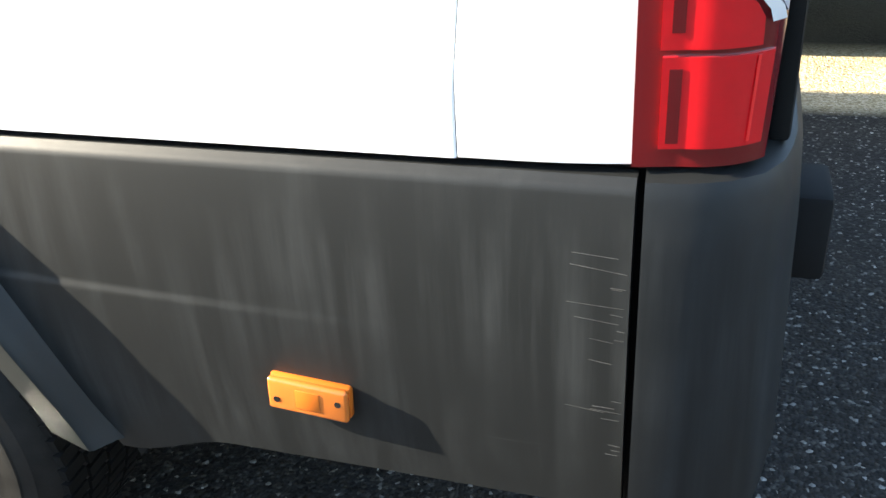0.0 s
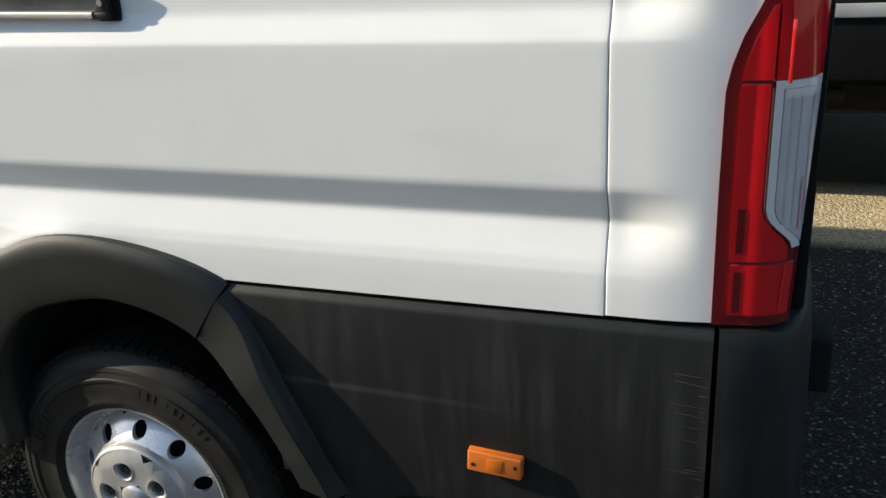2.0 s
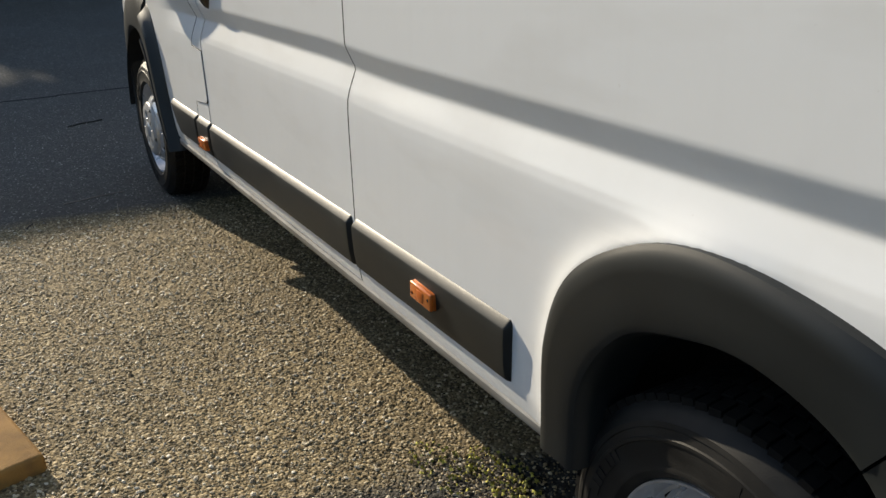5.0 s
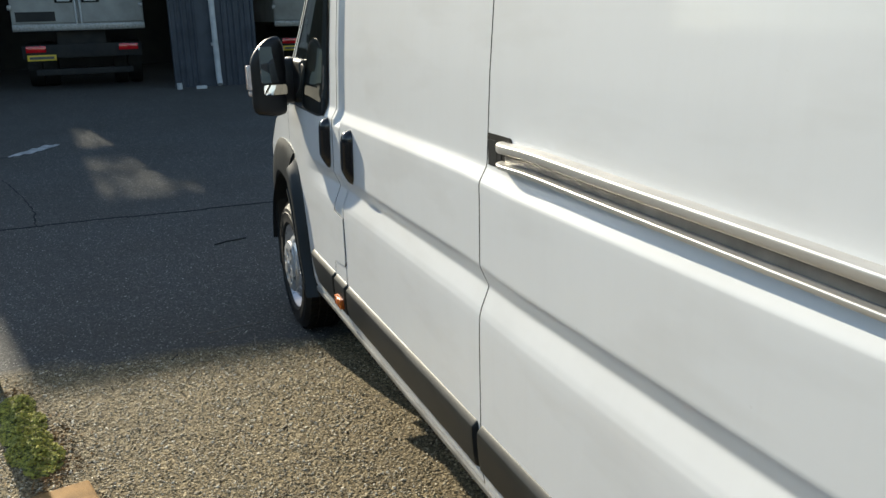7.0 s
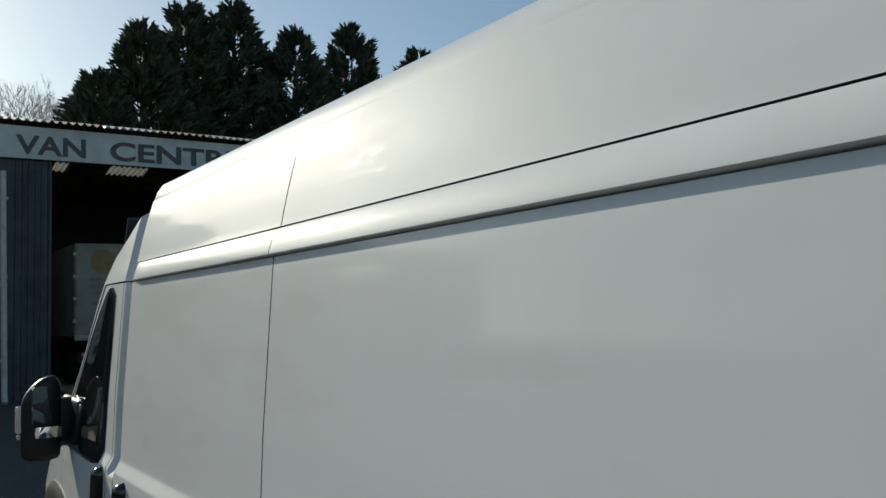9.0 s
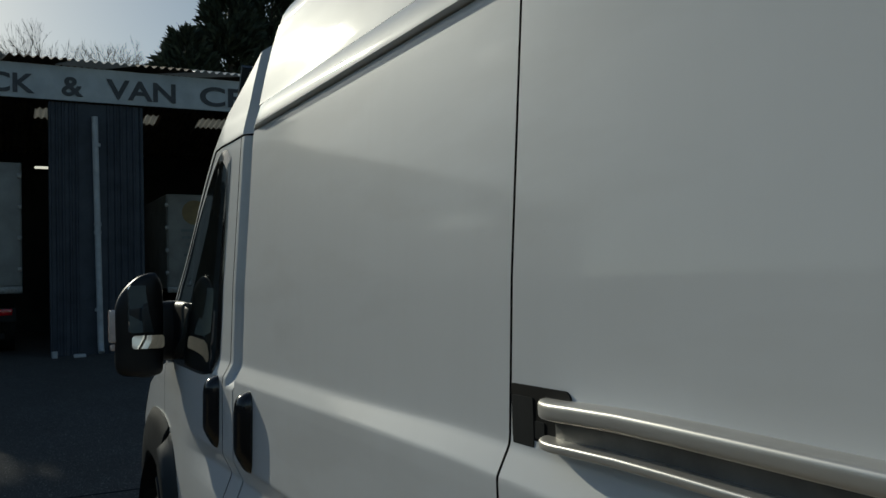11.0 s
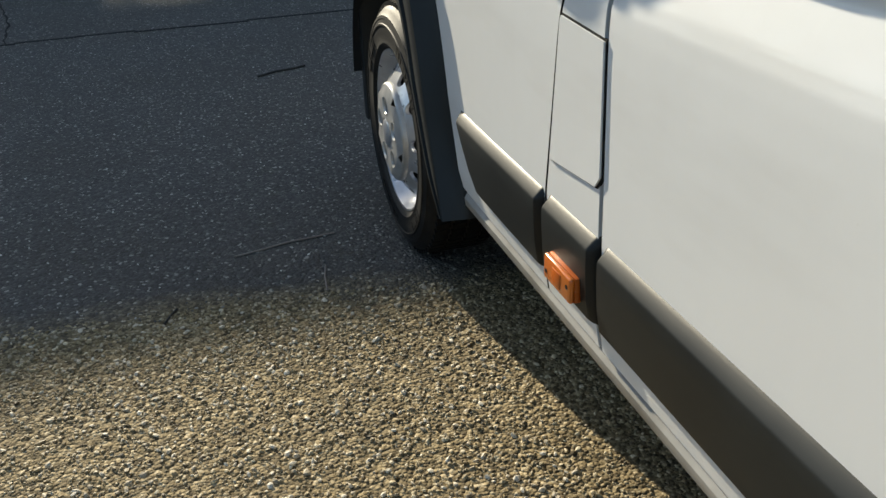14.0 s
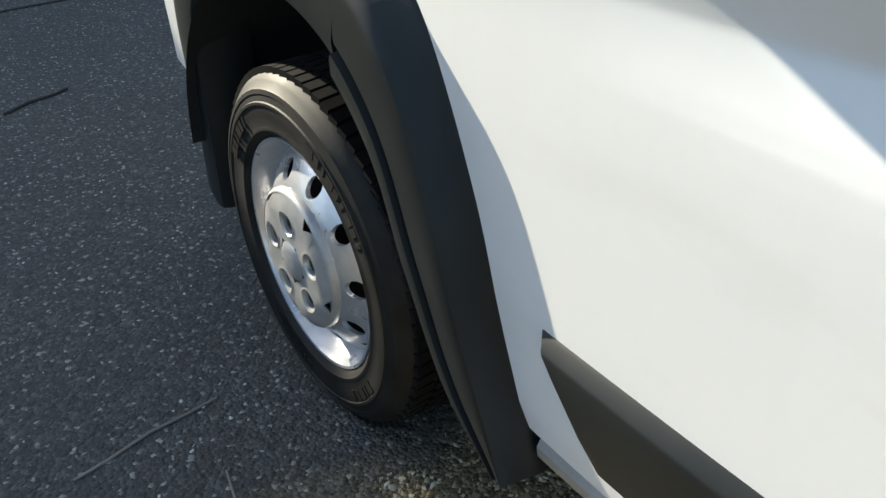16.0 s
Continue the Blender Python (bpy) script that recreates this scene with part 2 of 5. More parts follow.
GREYSTONE = stone_material("grey_chippings", [(0.0, (0.045, 0.043, 0.039)), (0.6, (0.11, 0.106, 0.097)), (0.85, (0.27, 0.26, 0.235)), (1.0, (0.66, 0.64, 0.58))])
RUBBER = plain("tyre_rubber", (0.008, 0.0078, 0.0075), (0.022, 0.0205, 0.0185), 0.60, scale=14, fine=300, relief=0.3)
# tread rubber darkened to paint in the shade inside the wheel arches
TREAD = plain("shaded_tread_rubber", (0.0045, 0.0042, 0.0038), (0.012, 0.011, 0.0095), 0.9, scale=18, fine=200, relief=0.3)
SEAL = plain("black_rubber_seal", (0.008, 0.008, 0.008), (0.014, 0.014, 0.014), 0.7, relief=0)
TREAD.node_tree.nodes["Principled BSDF"].inputs["Specular IOR Level"].default_value = 0.2
FLARE.node_tree.nodes["Principled BSDF"].inputs["Specular IOR Level"].default_value = 0.36
RUBBER.node_tree.nodes["Principled BSDF"].inputs["Specular IOR Level"].default_value = 0.3
SEAL.node_tree.nodes["Principled BSDF"].inputs["Specular IOR Level"].default_value = 0.15
STEEL = plain("silver_wheel_paint", (0.70, 0.71, 0.73), (0.57, 0.57, 0.59), 0.30, metal=0.65, scale=20, relief=0.08)
CAPGREY = plain("satin_silver_wheel_cap", (0.54, 0.53, 0.52), (0.42, 0.42, 0.41), 0.38, metal=0.4, scale=25, fine=300, relief=0.06)
DULLSTEEL = plain("dull_grey_steel", (0.34, 0.34, 0.34), (0.22, 0.22, 0.21), 0.45, metal=0.6, scale=30, relief=0.1)
ALU = plain("brushed_rail_metal", (0.74, 0.72, 0.69), (0.60, 0.58, 0.55), 0.40, metal=0.75, scale=5, stretch=(1, 4, 4), relief=0.05)
RAILWEB = plain("grimy_rail_channel", (0.21, 0.205, 0.195), (0.12, 0.117, 0.11), 0.45, metal=0.5, scale=12, relief=0.05)
MIRRORBLACK = plain("satin_black_plastic", (0.008, 0.008, 0.009), (0.014, 0.014, 0.015), 0.42, scale=9, relief=0.1)
INDICATOR = plain("pale_indicator_lens", (0.86, 0.78, 0.74), (0.70, 0.58, 0.53), 0.16, scale=40, relief=0, coat=0.6)
MIRROR = plain("mirror_glass", (0.90, 0.92, 0.92), (0.85, 0.88, 0.88), 0.02, metal=1.0, relief=0, rvar=0.01)
GLOSSBLACK = plain("gloss_black_plastic", (0.010, 0.010, 0.011), (0.02, 0.02, 0.022), 0.16, scale=9, relief=0.05, coat=0.4, rvar=0.05)
GLASS = plain("dark_cab_glass", (0.012, 0.015, 0.015), (0.02, 0.025, 0.024), 0.05, relief=0, coat=0.6, rvar=0.02)
AMBER = lens_material("amber_lens", (0.88, 0.235, 0.04), 0.25, 0.18)
AMBERDARK = plain("amber_lens_shadow", (0.42, 0.085, 0.012), (0.70, 0.17, 0.02), 0.3, relief=0)
RED = lens_material("red_lens", (0.70, 0.008, 0.015), 0.10, 0.10)
DARKRED = plain("dark_red_lens", (0.11, 0.003, 0.005), (0.16, 0.005, 0.008), 0.14, relief=0, coat=0.6, rvar=0.04)
CLEAR = lens_material("clear_lens", (0.68, 0.645, 0.66), 0.12, 0.10)
PINKRIB = lens_material("pink_tinted_lens", (0.80, 0.42, 0.46), 0.1, 0.1)
REDBRIGHT = lens_material("bright_red_lens_edge", (0.95, 0.03, 0.03), 0.1, 0.1)
SILVER = plain("silvered_lamp_trim", (0.92, 0.93, 0.94), (0.84, 0.85, 0.87), 0.22, metal=0.35, relief=0, rvar=0.04)
UNDER = plain("dirty_underbody", (0.012, 0.012, 0.012), (0.03, 0.028, 0.025), 0.85, scale=5, fine=60, relief=0.4, dist=0.004)
KERB = plain("ochre_painted_concrete", (0.36, 0.185, 0.045), (0.22, 0.12, 0.04), 0.85, scale=14, fine=220, relief=0.7, dist=0.003)
MOSS = leaf_material("moss", (0.085, 0.088, 0.012), (0.56, 0.50, 0.085))
LITTER = leaf_material("dead_leaves", (0.10, 0.055, 0.020), (0.42, 0.27, 0.12))
CONIFER = leaf_material("conifer_foliage", (0.035, 0.05, 0.034), (0.11, 0.135, 0.085))
BARK = plain("bark", (0.10, 0.08, 0.06), (0.17, 0.14, 0.11), 0.9, scale=4, fine=30, relief=0.5, dist=0.02)
TWIG = plain("bare_twigs", (0.24, 0.20, 0.17), (0.34, 0.30, 0.26), 0.9, scale=2, relief=0)
DARKTWIG = plain("dark_twigs", (0.05, 0.042, 0.035), (0.03, 0.026, 0.022), 0.9, scale=20, relief=0)
SHEET = sheet_material()
SKYLIGHT = skylight_material()
BOARD = plain("weathered_white_sign_board", (0.62, 0.65, 0.665), (0.50, 0.53, 0.545), 0.6, scale=3, fine=60, relief=0.1)
LETTER = plain("dark_sign_lettering", (0.065, 0.068, 0.073), (0.10, 0.10, 0.107), 0.6, relief=0)
BLUEGREY = plain("blue_grey_cladding", (0.055, 0.066, 0.085), (0.035, 0.042, 0.055), 0.6, scale=3, fine=50, relief=0.1)
PIPE = plain("grey_white_pipe", (0.55, 0.56, 0.57), (0.40, 0.41, 0.42), 0.55, scale=6, relief=0.05)
# near-black tone for the workshop's inside walls and the lorry's patch
NEARBLACK = plain("dark_shed_interior", (0.035, 0.033, 0.030), (0.02, 0.02, 0.02), 0.9, scale=1.5, fine=20, relief=0.2, dist=0.01)
BOXPAINT = plain("grimy_white_box_body", (0.36, 0.36, 0.345), (0.26, 0.26, 0.245), 0.55, scale=2.5, fine=60, relief=0.05)
PLATE = plain("yellow_plate", (0.75, 0.52, 0.04), (0.6, 0.42, 0.04), 0.5, relief=0)
YARDWALL = plain("closing_wall_tone", (0.20, 0.19, 0.17), (0.13, 0.125, 0.115), 0.9, scale=1.5, fine=40, relief=0.3, dist=0.01)


# ---- mesh helpers ----
def part(name, data, mat, parent=None, label="", smooth=35.0):
    """One mesh object from a bmesh or from (verts, faces), under a thing or a part."""
    me = bpy.data.meshes.new(name)
    if isinstance(data, tuple):
        me.from_pydata([tuple(v) for v in data[0]], [], data[1])
        me.validate()
    else:
        bmesh.ops.recalc_face_normals(data, faces=data.faces[:])
        data.to_mesh(me)
        data.free()
    me.materials.append(mat)
    if mat is PAINT:
        me.materials.append(SEAL)
    if smooth:
        me.shade_smooth()
        me.set_sharp_from_angle(angle=radians(smooth))
    ob = new(name, me)
    if parent is not None:
        ob.parent = parent
        root = parent
        while root.parent is not None:
            root = root.parent
        if parent is root:
            ob.matrix_parent_inverse = Matrix.Translation(root.location).inverted()
    if label:
        ob["label"] = label
    return ob


def thing(name, base, label, category, group="", kind=""):
    e = new(name)
    e.location = base
    e.empty_display_size = 0.1
    return tagged(e, label, category, group, kind)


def box(bm, lo, hi, bevel=0.0, seg=2, m=None):
    c = [(a + b) / 2 for a, b in zip(lo, hi)]
    s = [abs(b - a) for a, b in zip(lo, hi)]
    mat = Matrix.Translation(c) @ Matrix.Diagonal((*s, 1))
    r = bmesh.ops.create_cube(bm, size=1, matrix=(m @ mat) if m else mat)
    if bevel:
        es = list({e for v in r["verts"] for e in v.link_edges})
        bmesh.ops.bevel(bm, geom=es, offset=bevel, segments=seg, affect="EDGES", profile=0.5)
    return bm


def boxes(*specs):
    bm = bmesh.new()
    for s in specs:
        box(bm, *s)
    return bm


def tube(bm, a, b, r1, r2=None, n=12, caps=True):
    a, b = Vector(a), Vector(b)
    d = b - a
    m = Matrix.Translation((a + b) / 2) @ d.to_track_quat("Z", "Y").to_matrix().to_4x4()
    bmesh.ops.create_cone(bm, cap_ends=caps, segments=n, radius1=r1, radius2=r1 if r2 is None else r2, depth=d.length, matrix=m)
    return bm


def revolve(profile, centre, n=64, closed=False):
    """Profile of (r, y) turned about the axle through centre, which runs along y."""
    vs, fs = [], []
    cx, cy, cz = centre
    k = len(profile)
    for i in range(n):
        a = 2 * math.pi * i / n
        for r, y in profile:
            vs.append((cx + r * math.cos(a), cy + y, cz + r * math.sin(a)))
    for i in range(n):
        j = (i + 1) % n
        for q in range(k if closed else k - 1):
            w = (q + 1) % k
            fs.append((i * k + q, i * k + w, j * k + w, j * k + q))
    return vs, fs


def spline(pts, n):
    """Smooth curve through points, n samples by length."""
    P = [np.array(p, float) for p in pts]
    P = [2 * P[0] - P[1]] + P + [2 * P[-1] - P[-2]]
    out = []
    for i in range(1, len(P) - 2):
        for s in range(12):
            t = s / 12
            a, b, c, d = P[i - 1:i + 3]
            out.append(0.5 * (2 * b + (c - a) * t + (2 * a - 5 * b + 4 * c - d) * t * t + (3 * b - a - 3 * c + d) * t ** 3))
    out.append(P[-2])
    out = np.array(out)
    d = np.r_[0, np.cumsum(np.linalg.norm(np.diff(out, axis=0), axis=1))]
    u = np.linspace(0, d[-1], n)
    return np.array([np.interp(u, d, out[:, k]) for k in range(out.shape[1])]).T


def skin(rows):
    """Quads between rows of points of one length."""
    k = len(rows[0])
    vs = [tuple(p) for r in rows for p in r]
    fs = [(i * k + j, i * k + j + 1, (i + 1) * k + j + 1, (i + 1) * k + j) for i in range(len(rows) - 1) for j in range(k - 1)]
    return vs, fs


def hemmed(bm, depth, dirn=(0, 1, 0), slot=0):
    """Turn the open edges of a sheet inwards."""
    es = [e for e in bm.edges if e.is_boundary]
    r = bmesh.ops.extrude_edge_only(bm, edges=es)
    vs = [g for g in r["geom"] if isinstance(g, bmesh.types.BMVert)]
    bmesh.ops.translate(bm, vec=Vector(dirn) * depth, verts=vs)
    for g in r["geom"]:
        if isinstance(g, bmesh.types.BMFace):
            g.material_index = slot
    return bm


def from_grid(data):
    bm = bmesh.new()
    vs = [bm.verts.new(v) for v in data[0]]
    for f in data[1]:
        try:
            bm.faces.new([vs[i] for i in f])
        except ValueError:
            pass
    return bm


def smooth01(a, b, x):
    t = min(1.0, max(0.0, (x - a) / (b - a)))
    return t * t * (3 - 2 * t)


# ---- shape of the van's side ----
BASE_Z = [0.38, 0.41, 0.45, 0.50, 0.65, 0.90, 1.10, 1.30, 1.60, 2.00, 2.04, 2.11, 2.20, 2.28, 2.36]
BASE_Y = [0.060, 0.034, 0.016, 0.008, 0.004, 0.004, 0.008, 0.010, 0.024, 0.054, 0.058, 0.068, 0.0880, 0.1085, 0.1330]
FLUTE_Z = [0.935, 0.960, 0.980, 1.030, 1.037, 1.043, 1.094, 1.102, 1.315, 1.319, 1.323, 1.355, 1.362, 1.374, 2.04, 2.11, 2.36]
FLUTE_Y = [0.0, 0.0012, 0.0060, 0.0250, 0.0272, 0.0258, 0.0016, 0.0, 0.0, 0.0006, 0.003, 0.0198, 0.0222, 0.0228, 0.0228, 0.030, 0.030]
fine_z = np.arange(0.88, 2.40, 0.001)
soft_k = np.exp(-0.5 * (np.arange(-12, 13) / 2.6) ** 2)
fine_y = np.convolve(np.pad(np.interp(fine_z, FLUTE_Z, FLUTE_Y), 12, mode="edge"), soft_k / soft_k.sum(), mode="valid")
ROWS_Z = tuple(np.round(np.r_[np.arange(0.92, 1.12, 0.004), np.arange(1.285, 1.385, 0.004)], 4))


def lamp_right(z, d=0.0):
    return float(np.interp(z, [0.88, 1.30, 1.62], [1.308, 1.326, 1.330])) - d


def side_y(x, z):
    y = np.interp(z, BASE_Z, BASE_Y)
    amp = smooth01(1.178, 1.055, x) * smooth01(-3.40, -2.85, x)
    y += amp * np.interp(z - 0.011 * smooth01(-1.0, -1.45, x), fine_z, fine_y)
    if -2.77 < x < -2.60 and z > 1.30:
        y += 0.025 * smooth01(-2.752, -2.738, x) * smooth01(1.30, 1.34, z) * smooth01(-2.652, -2.664, x)
    if x > 1.09:
        y += 0.017 * (min(x - 1.09, 0.15) / 0.15) ** 2
    if x > 1.24:
        y += 0.085 - math.sqrt(max(0.0, 0.0073 - min(0.085, x - 1.24) ** 2))
    if x < -3.0:
        y += 0.035 * (-3.0 - x) ** 2 + max(0.0, z - 1.25) * 0.16 * (-3.0 - x)
    return float(y)


ARCH_IN = [(-0.272, 0.44), (-0.255, 0.62), (-0.16, 0.76), (-0.03, 0.815), (0.106, 0.828), (0.256, 0.775), (0.385, 0.635), (0.450, 0.472)]
ARCH_OUT = [(-0.385, 0.44), (-0.372, 0.68), (-0.292, 0.838), (-0.10, 0.945), (0.11, 0.953), (0.345, 0.884), (0.470, 0.70), (0.566, 0.455)]
FARCH_IN = [(-4.49, 0.24), (-4.46, 0.66), (-4.36, 0.80), (-4.17, 0.885), (-3.90, 0.895), (-3.73, 0.855), (-3.60, 0.755), (-3.525, 0.607), (-3.444, 0.468), (-3.328, 0.390)]
FARCH_OUT = [(-4.69, 0.24), (-4.66, 0.76), (-4.52, 0.95), (-4.22, 1.07), (-3.88, 1.095), (-3.66, 1.06), (-3.52, 0.97), (-3.415, 0.78), (-3.350, 0.585), (-3.288, 0.395)]


def arch_floor(pts_in, pts_out):
    mid = spline([((a[0] + b[0]) / 2, (a[1] + b[1]) / 2) for a, b in zip(pts_in, pts_out)], 120)
    return mid[:, 0], mid[:, 1]


RX, RZ = arch_floor(ARCH_IN, ARCH_OUT)
FX, FZ = arch_floor(FARCH_IN, FARCH_OUT)


def rear_floor(x):
    if x <= RX[0]:
        return 0.445
    if x >= 0.33:
            return 0.8905
    return float(max(0.445, np.interp(x, RX, RZ)))


ARCH_LINE = spline(ARCH_OUT, 80)


def arch_bulge(x, z):
    """The skin rolls outwards where it meets the rear arch flare."""
    if not (-0.50 < x < 0.46 and z < 1.06):
        return 0.0
    d = float(np.hypot(ARCH_LINE[:, 0] - x, ARCH_LINE[:, 1] - z).min())
    return 0.014 * math.exp(-(d / 0.024) ** 1.2) * smooth01(0.16, -0.06, x)


def panel(xl, xr, floor, roof, nx, dz=0.011, hem=1, depth=0.026, lift=0.0, zlo=0.38, zhi=2.36, extra=ROWS_Z, roll=(0.0, 0.0)):
    """A piece of the side's skin between two edges given as functions of z, cut below and above by functions of x."""
    zs = sorted(set(np.round(np.arange(zlo, zhi + dz, dz), 4)) | set(extra))
    cols = []
    span = xr(1.2) - xl(1.2)
    lip = [0.0, 0.0008 / span, 0.0016 / span, 0.0025 / span]
    for u in lip + [i / nx for i in range(1, nx)] + [1 - v for v in lip[::-1]]:
        col = []
        inset = roll[u > 0.5] * max(0.0, 1 - min(u, 1 - u) * span / 0.0025) ** 2
        for z in zs:
            x = xl(z) + (xr(z) - xl(z)) * u
            zz = min(max(z, floor(x)), roof(x))
            x = xl(zz) + (xr(zz) - xl(zz)) * u
            zz = min(max(z, floor(x)), roof(x))
            col.append((x, side_y(x, zz) - lift - arch_bulge(x, zz) + inset, zz))
        cols.append(col)
    bm = from_grid(skin(cols))
    bmesh.ops.remove_doubles(bm, verts=bm.verts[:], dist=0.0004)
    bmesh.ops.dissolve_degenerate(bm, dist=0.0003, edges=bm.edges[:])
    return hemmed(bm, depth, slot=hem)


def const(v):
    return lambda *_: v


def rise(x):
    """The roof band climbs a little towards the rear."""
    return 0.002 * max(-0.3, x + 1.25)


# ---- the van ----
van = thing("van", (-1.6, 1.0, 0.0), "white high-roof panel van with black plastic cladding, parked on tarmac", "van")

# skins of the near side
door_rear = lambda z: -1.2600 + 0.007 * smooth01(1.37, 1.27, z)
part("rear_side_panel", panel(lambda z: door_rear(z), const(1.0359), rear_floor, lambda x: 2.036 + rise(x), 200, hem=0, roll=(0.0, 0.0013)), PAINT, van)
part("rear_corner_panel", panel(const(1.0374), lambda z: lamp_right(z, 0.001), const(0.892), const(2.046), 34, hem=0, roll=(0.0011, 0.0)), PAINT, van)
door_front = lambda z: -2.656 + 0.021 * smooth01(1.2, 0.5, z)
sliding_door = part("sliding_door", panel(lambda z: door_front(z), lambda z: door_rear(z) - 0.0060, const(0.462), const(2.036), 60, extra=tuple(z + 0.011 for z in ROWS_Z)), PAINT, van)
cab_edge = lambda z: float(np.interp(z, [0.46, 0.65, 0.75, 0.86, 0.93, 1.0], [-2.835, -2.833, -2.820, -2.806, -2.797, -2.778]))
part("door_pillar", panel(cab_edge, lambda z: door_front(z) - 0.012, const(0.462), const(2.040), 36, hem=0), PAINT, van)


def cab_top(x):
    return float(np.interp(x, [-4.2, -3.85, -3.4, -3.0, -2.66], [1.24, 1.50, 1.87, 2.15, 2.36]))


def cab_floor(x):
    if x <= FX[-1]:
        return float(max(0.462, np.interp(x, FX, FZ)))
    return 0.462


WIN = [(-2.885, 1.99), (-2.97, 2.028), (-3.16, 1.955), (-3.62, 1.60), (-3.80, 1.40), (-3.78, 1.325), (-3.30, 1.315), (-2.96, 1.325), (-2.905, 1.40)]


cab_door = part("cab_door", panel(const(-3.80), lambda z: cab_edge(z) - 0.007, cab_floor, lambda x: min(2.04, cab_top(x) - 0.03), 60, lift=0.0), PAINT, van)
part("front_wing", panel(const(-4.86), const(-3.806), lambda x: float(np.interp(x, FX, FZ, left=0.5)), lambda x: float(np.interp(x, [-4.86, -4.4, -3.8], [0.95, 1.16, 1.30])), 50), PAINT, van)
part("cab_roof_side", panel(const(-4.15), const(-2.668), lambda x: min(2.045, cab_top(x) - 0.028), cab_top, 50, lift=0.004), PAINT, van)
# door glass with its black frame, standing just proud of the door skin
wp = spline(WIN + WIN[:1], 90)[:-1]
wc = wp.mean(axis=0)


def window_sheet(scale, lift, rim):
    rows = []
    for s in (0.0, 0.5, 0.8, 0.95, scale):
        rows.append([(wc[0] + (p[0] - wc[0]) * s, side_y(wc[0] + (p[0] - wc[0]) * s, wc[1] + (p[1] - wc[1]) * s) - lift * (1 if s < scale else rim), wc[1] + (p[1] - wc[1]) * s) for p in (*wp, wp[0])])
    return from_grid(skin(rows))


part("window_frame", window_sheet(1.0, 0.006, 0.2), GLOSSBLACK, cab_door, "black window surround")
part("window_glass", window_sheet(0.93, 0.009, 0.6), GLASS, cab_door, "dark side window glass")

# roof: drip band, side sheets, crown
band = [(0.004, 2.039), (-0.012, 2.043), (-0.013, 2.050), (-0.009, 2.098), (-0.002, 2.107), (0.02, 2.107)]
for xa, xb in ((-2.66, -1.263), (-1.257, 1.24)):
    bandrows = [[(x, side_y(min(x, 1.0), zz) + dy - 0.004, zz + rise(x)) for dy, zz in band] for x in np.linspace(xa, xb, 18)]
    part("drip_band", hemmed(from_grid(skin(bandrows)), 0.02), PAINT, van)
for xa, xb in ((-2.655, -1.262), (-1.256, 1.235)):
    part("roof_side_panel", panel(const(xa), const(xb), lambda x: 2.113 + rise(x), const(2.352), 30, dz=0.015), PAINT, van)
crown = [(0.167, 2.357), (0.176, 2.385), (0.198, 2.418), (0.25, 2.447), (0.35, 2.468), (0.6, 2.490), (1.02, 2.50)]
crown = crown + [(2.05 - y, z) for y, z in crown[-2::-1]]
crows = []
for x in np.linspace(1.315, -2.66, 40):
    crows.append([(x, y, z) for y, z in crown])
for s, drop, inn in ((-2.80, 0.05, 0.02), (-2.95, 0.13, 0.05), (-3.15, 0.26, 0.09), (-3.4, 0.44, 0.13)):
    crows.append([(s, 1.025 + (y - 1.025) * (1 - inn), z - drop) for y, z in crown])
part("roof", hemmed(from_grid(skin(crows)), -0.03, (0, 0, 1)), PAINT, van)

# windscreen, bonnet and nose, seen only at the edge
wsr = []
for x, z, inn in ((-3.05, 2.33, 0.10), (-3.4, 2.02, 0.14), (-3.8, 1.66, 0.17), (-4.2, 1.30, 0.20)):
    wsr.append([(x - 0.12 * (1 - ((y - 1.025) / 0.9) ** 2), y, z + 0.02 * (1 - ((y - 1.025) / 0.9) ** 2)) for y in np.linspace(inn + 0.06, 2.05 - inn - 0.06, 16)])
part("windscreen", hemmed(from_grid(skin(wsr)), 0.02, (0.5, 0, -0.5)), GLASS, van)
nose = []
for x, z in ((-4.1, 1.27), (-4.5, 1.15), (-4.85, 0.98), (-4.97, 0.75), (-4.97, 0.45)):
    nose.append([(x + 0.35 * abs((y - 1.025) / 0.95) ** 3 * (1 if x < -4.6 else 0.3), y, z) for y in np.linspace(0.10, 1.95, 16)])
part("bonnet", hemmed(from_grid(skin(nose)), 0.03, (0.6, 0, -0.3)), PAINT, van)


# inner body that closes the gaps, far side, rear and floor
def shell():
    rows = []
    zs = [0.44, 0.6, 0.9, 1.0, 1.035, 1.08, 1.2, 1.35, 1.6, 2.0, 2.1, 2.34]
    xs = list(np.linspace(-3.78, -0.50, 40)) + list(np.linspace(-0.44, 0.6, 30)) + list(np.linspace(0.62, 1.29, 16))
    for x in xs:
        lo = cab_floor(x) if x < -3.0 else rear_floor(x) if -0.45 < x < 0.35 else 0.46
        hi = cab_top(x) if x < -2.66 else 2.34
        rows.append([(x, side_y(x, max(z, 0.5)) + 0.027, min(max(z, lo), hi)) for z in zs])
    return from_grid(skin(rows))


part("inner_skin", shell(), SEAL, van, "dark door seals behind the panel gaps")
far = [[(x, 2.05 - side_y(min(x, 1.23), z), z) for z in (0.44, 0.9, 1.04, 1.1, 1.33, 1.6, 2.0, 2.357)] for x in np.linspace(1.315, -4.0, 40)]
far = [[(x, y, min(z, cab_top(x) if x < -2.66 else 9)) for x, y, z in r] for r in far]
part("far_side_panel", hemmed(from_grid(skin(far)), -0.02), PAINT, van)
part("rear_door", boxes(((1.283, 0.12, 0.60), (1.310, 1.02, 2.40), 0.01), ), PAINT, van)
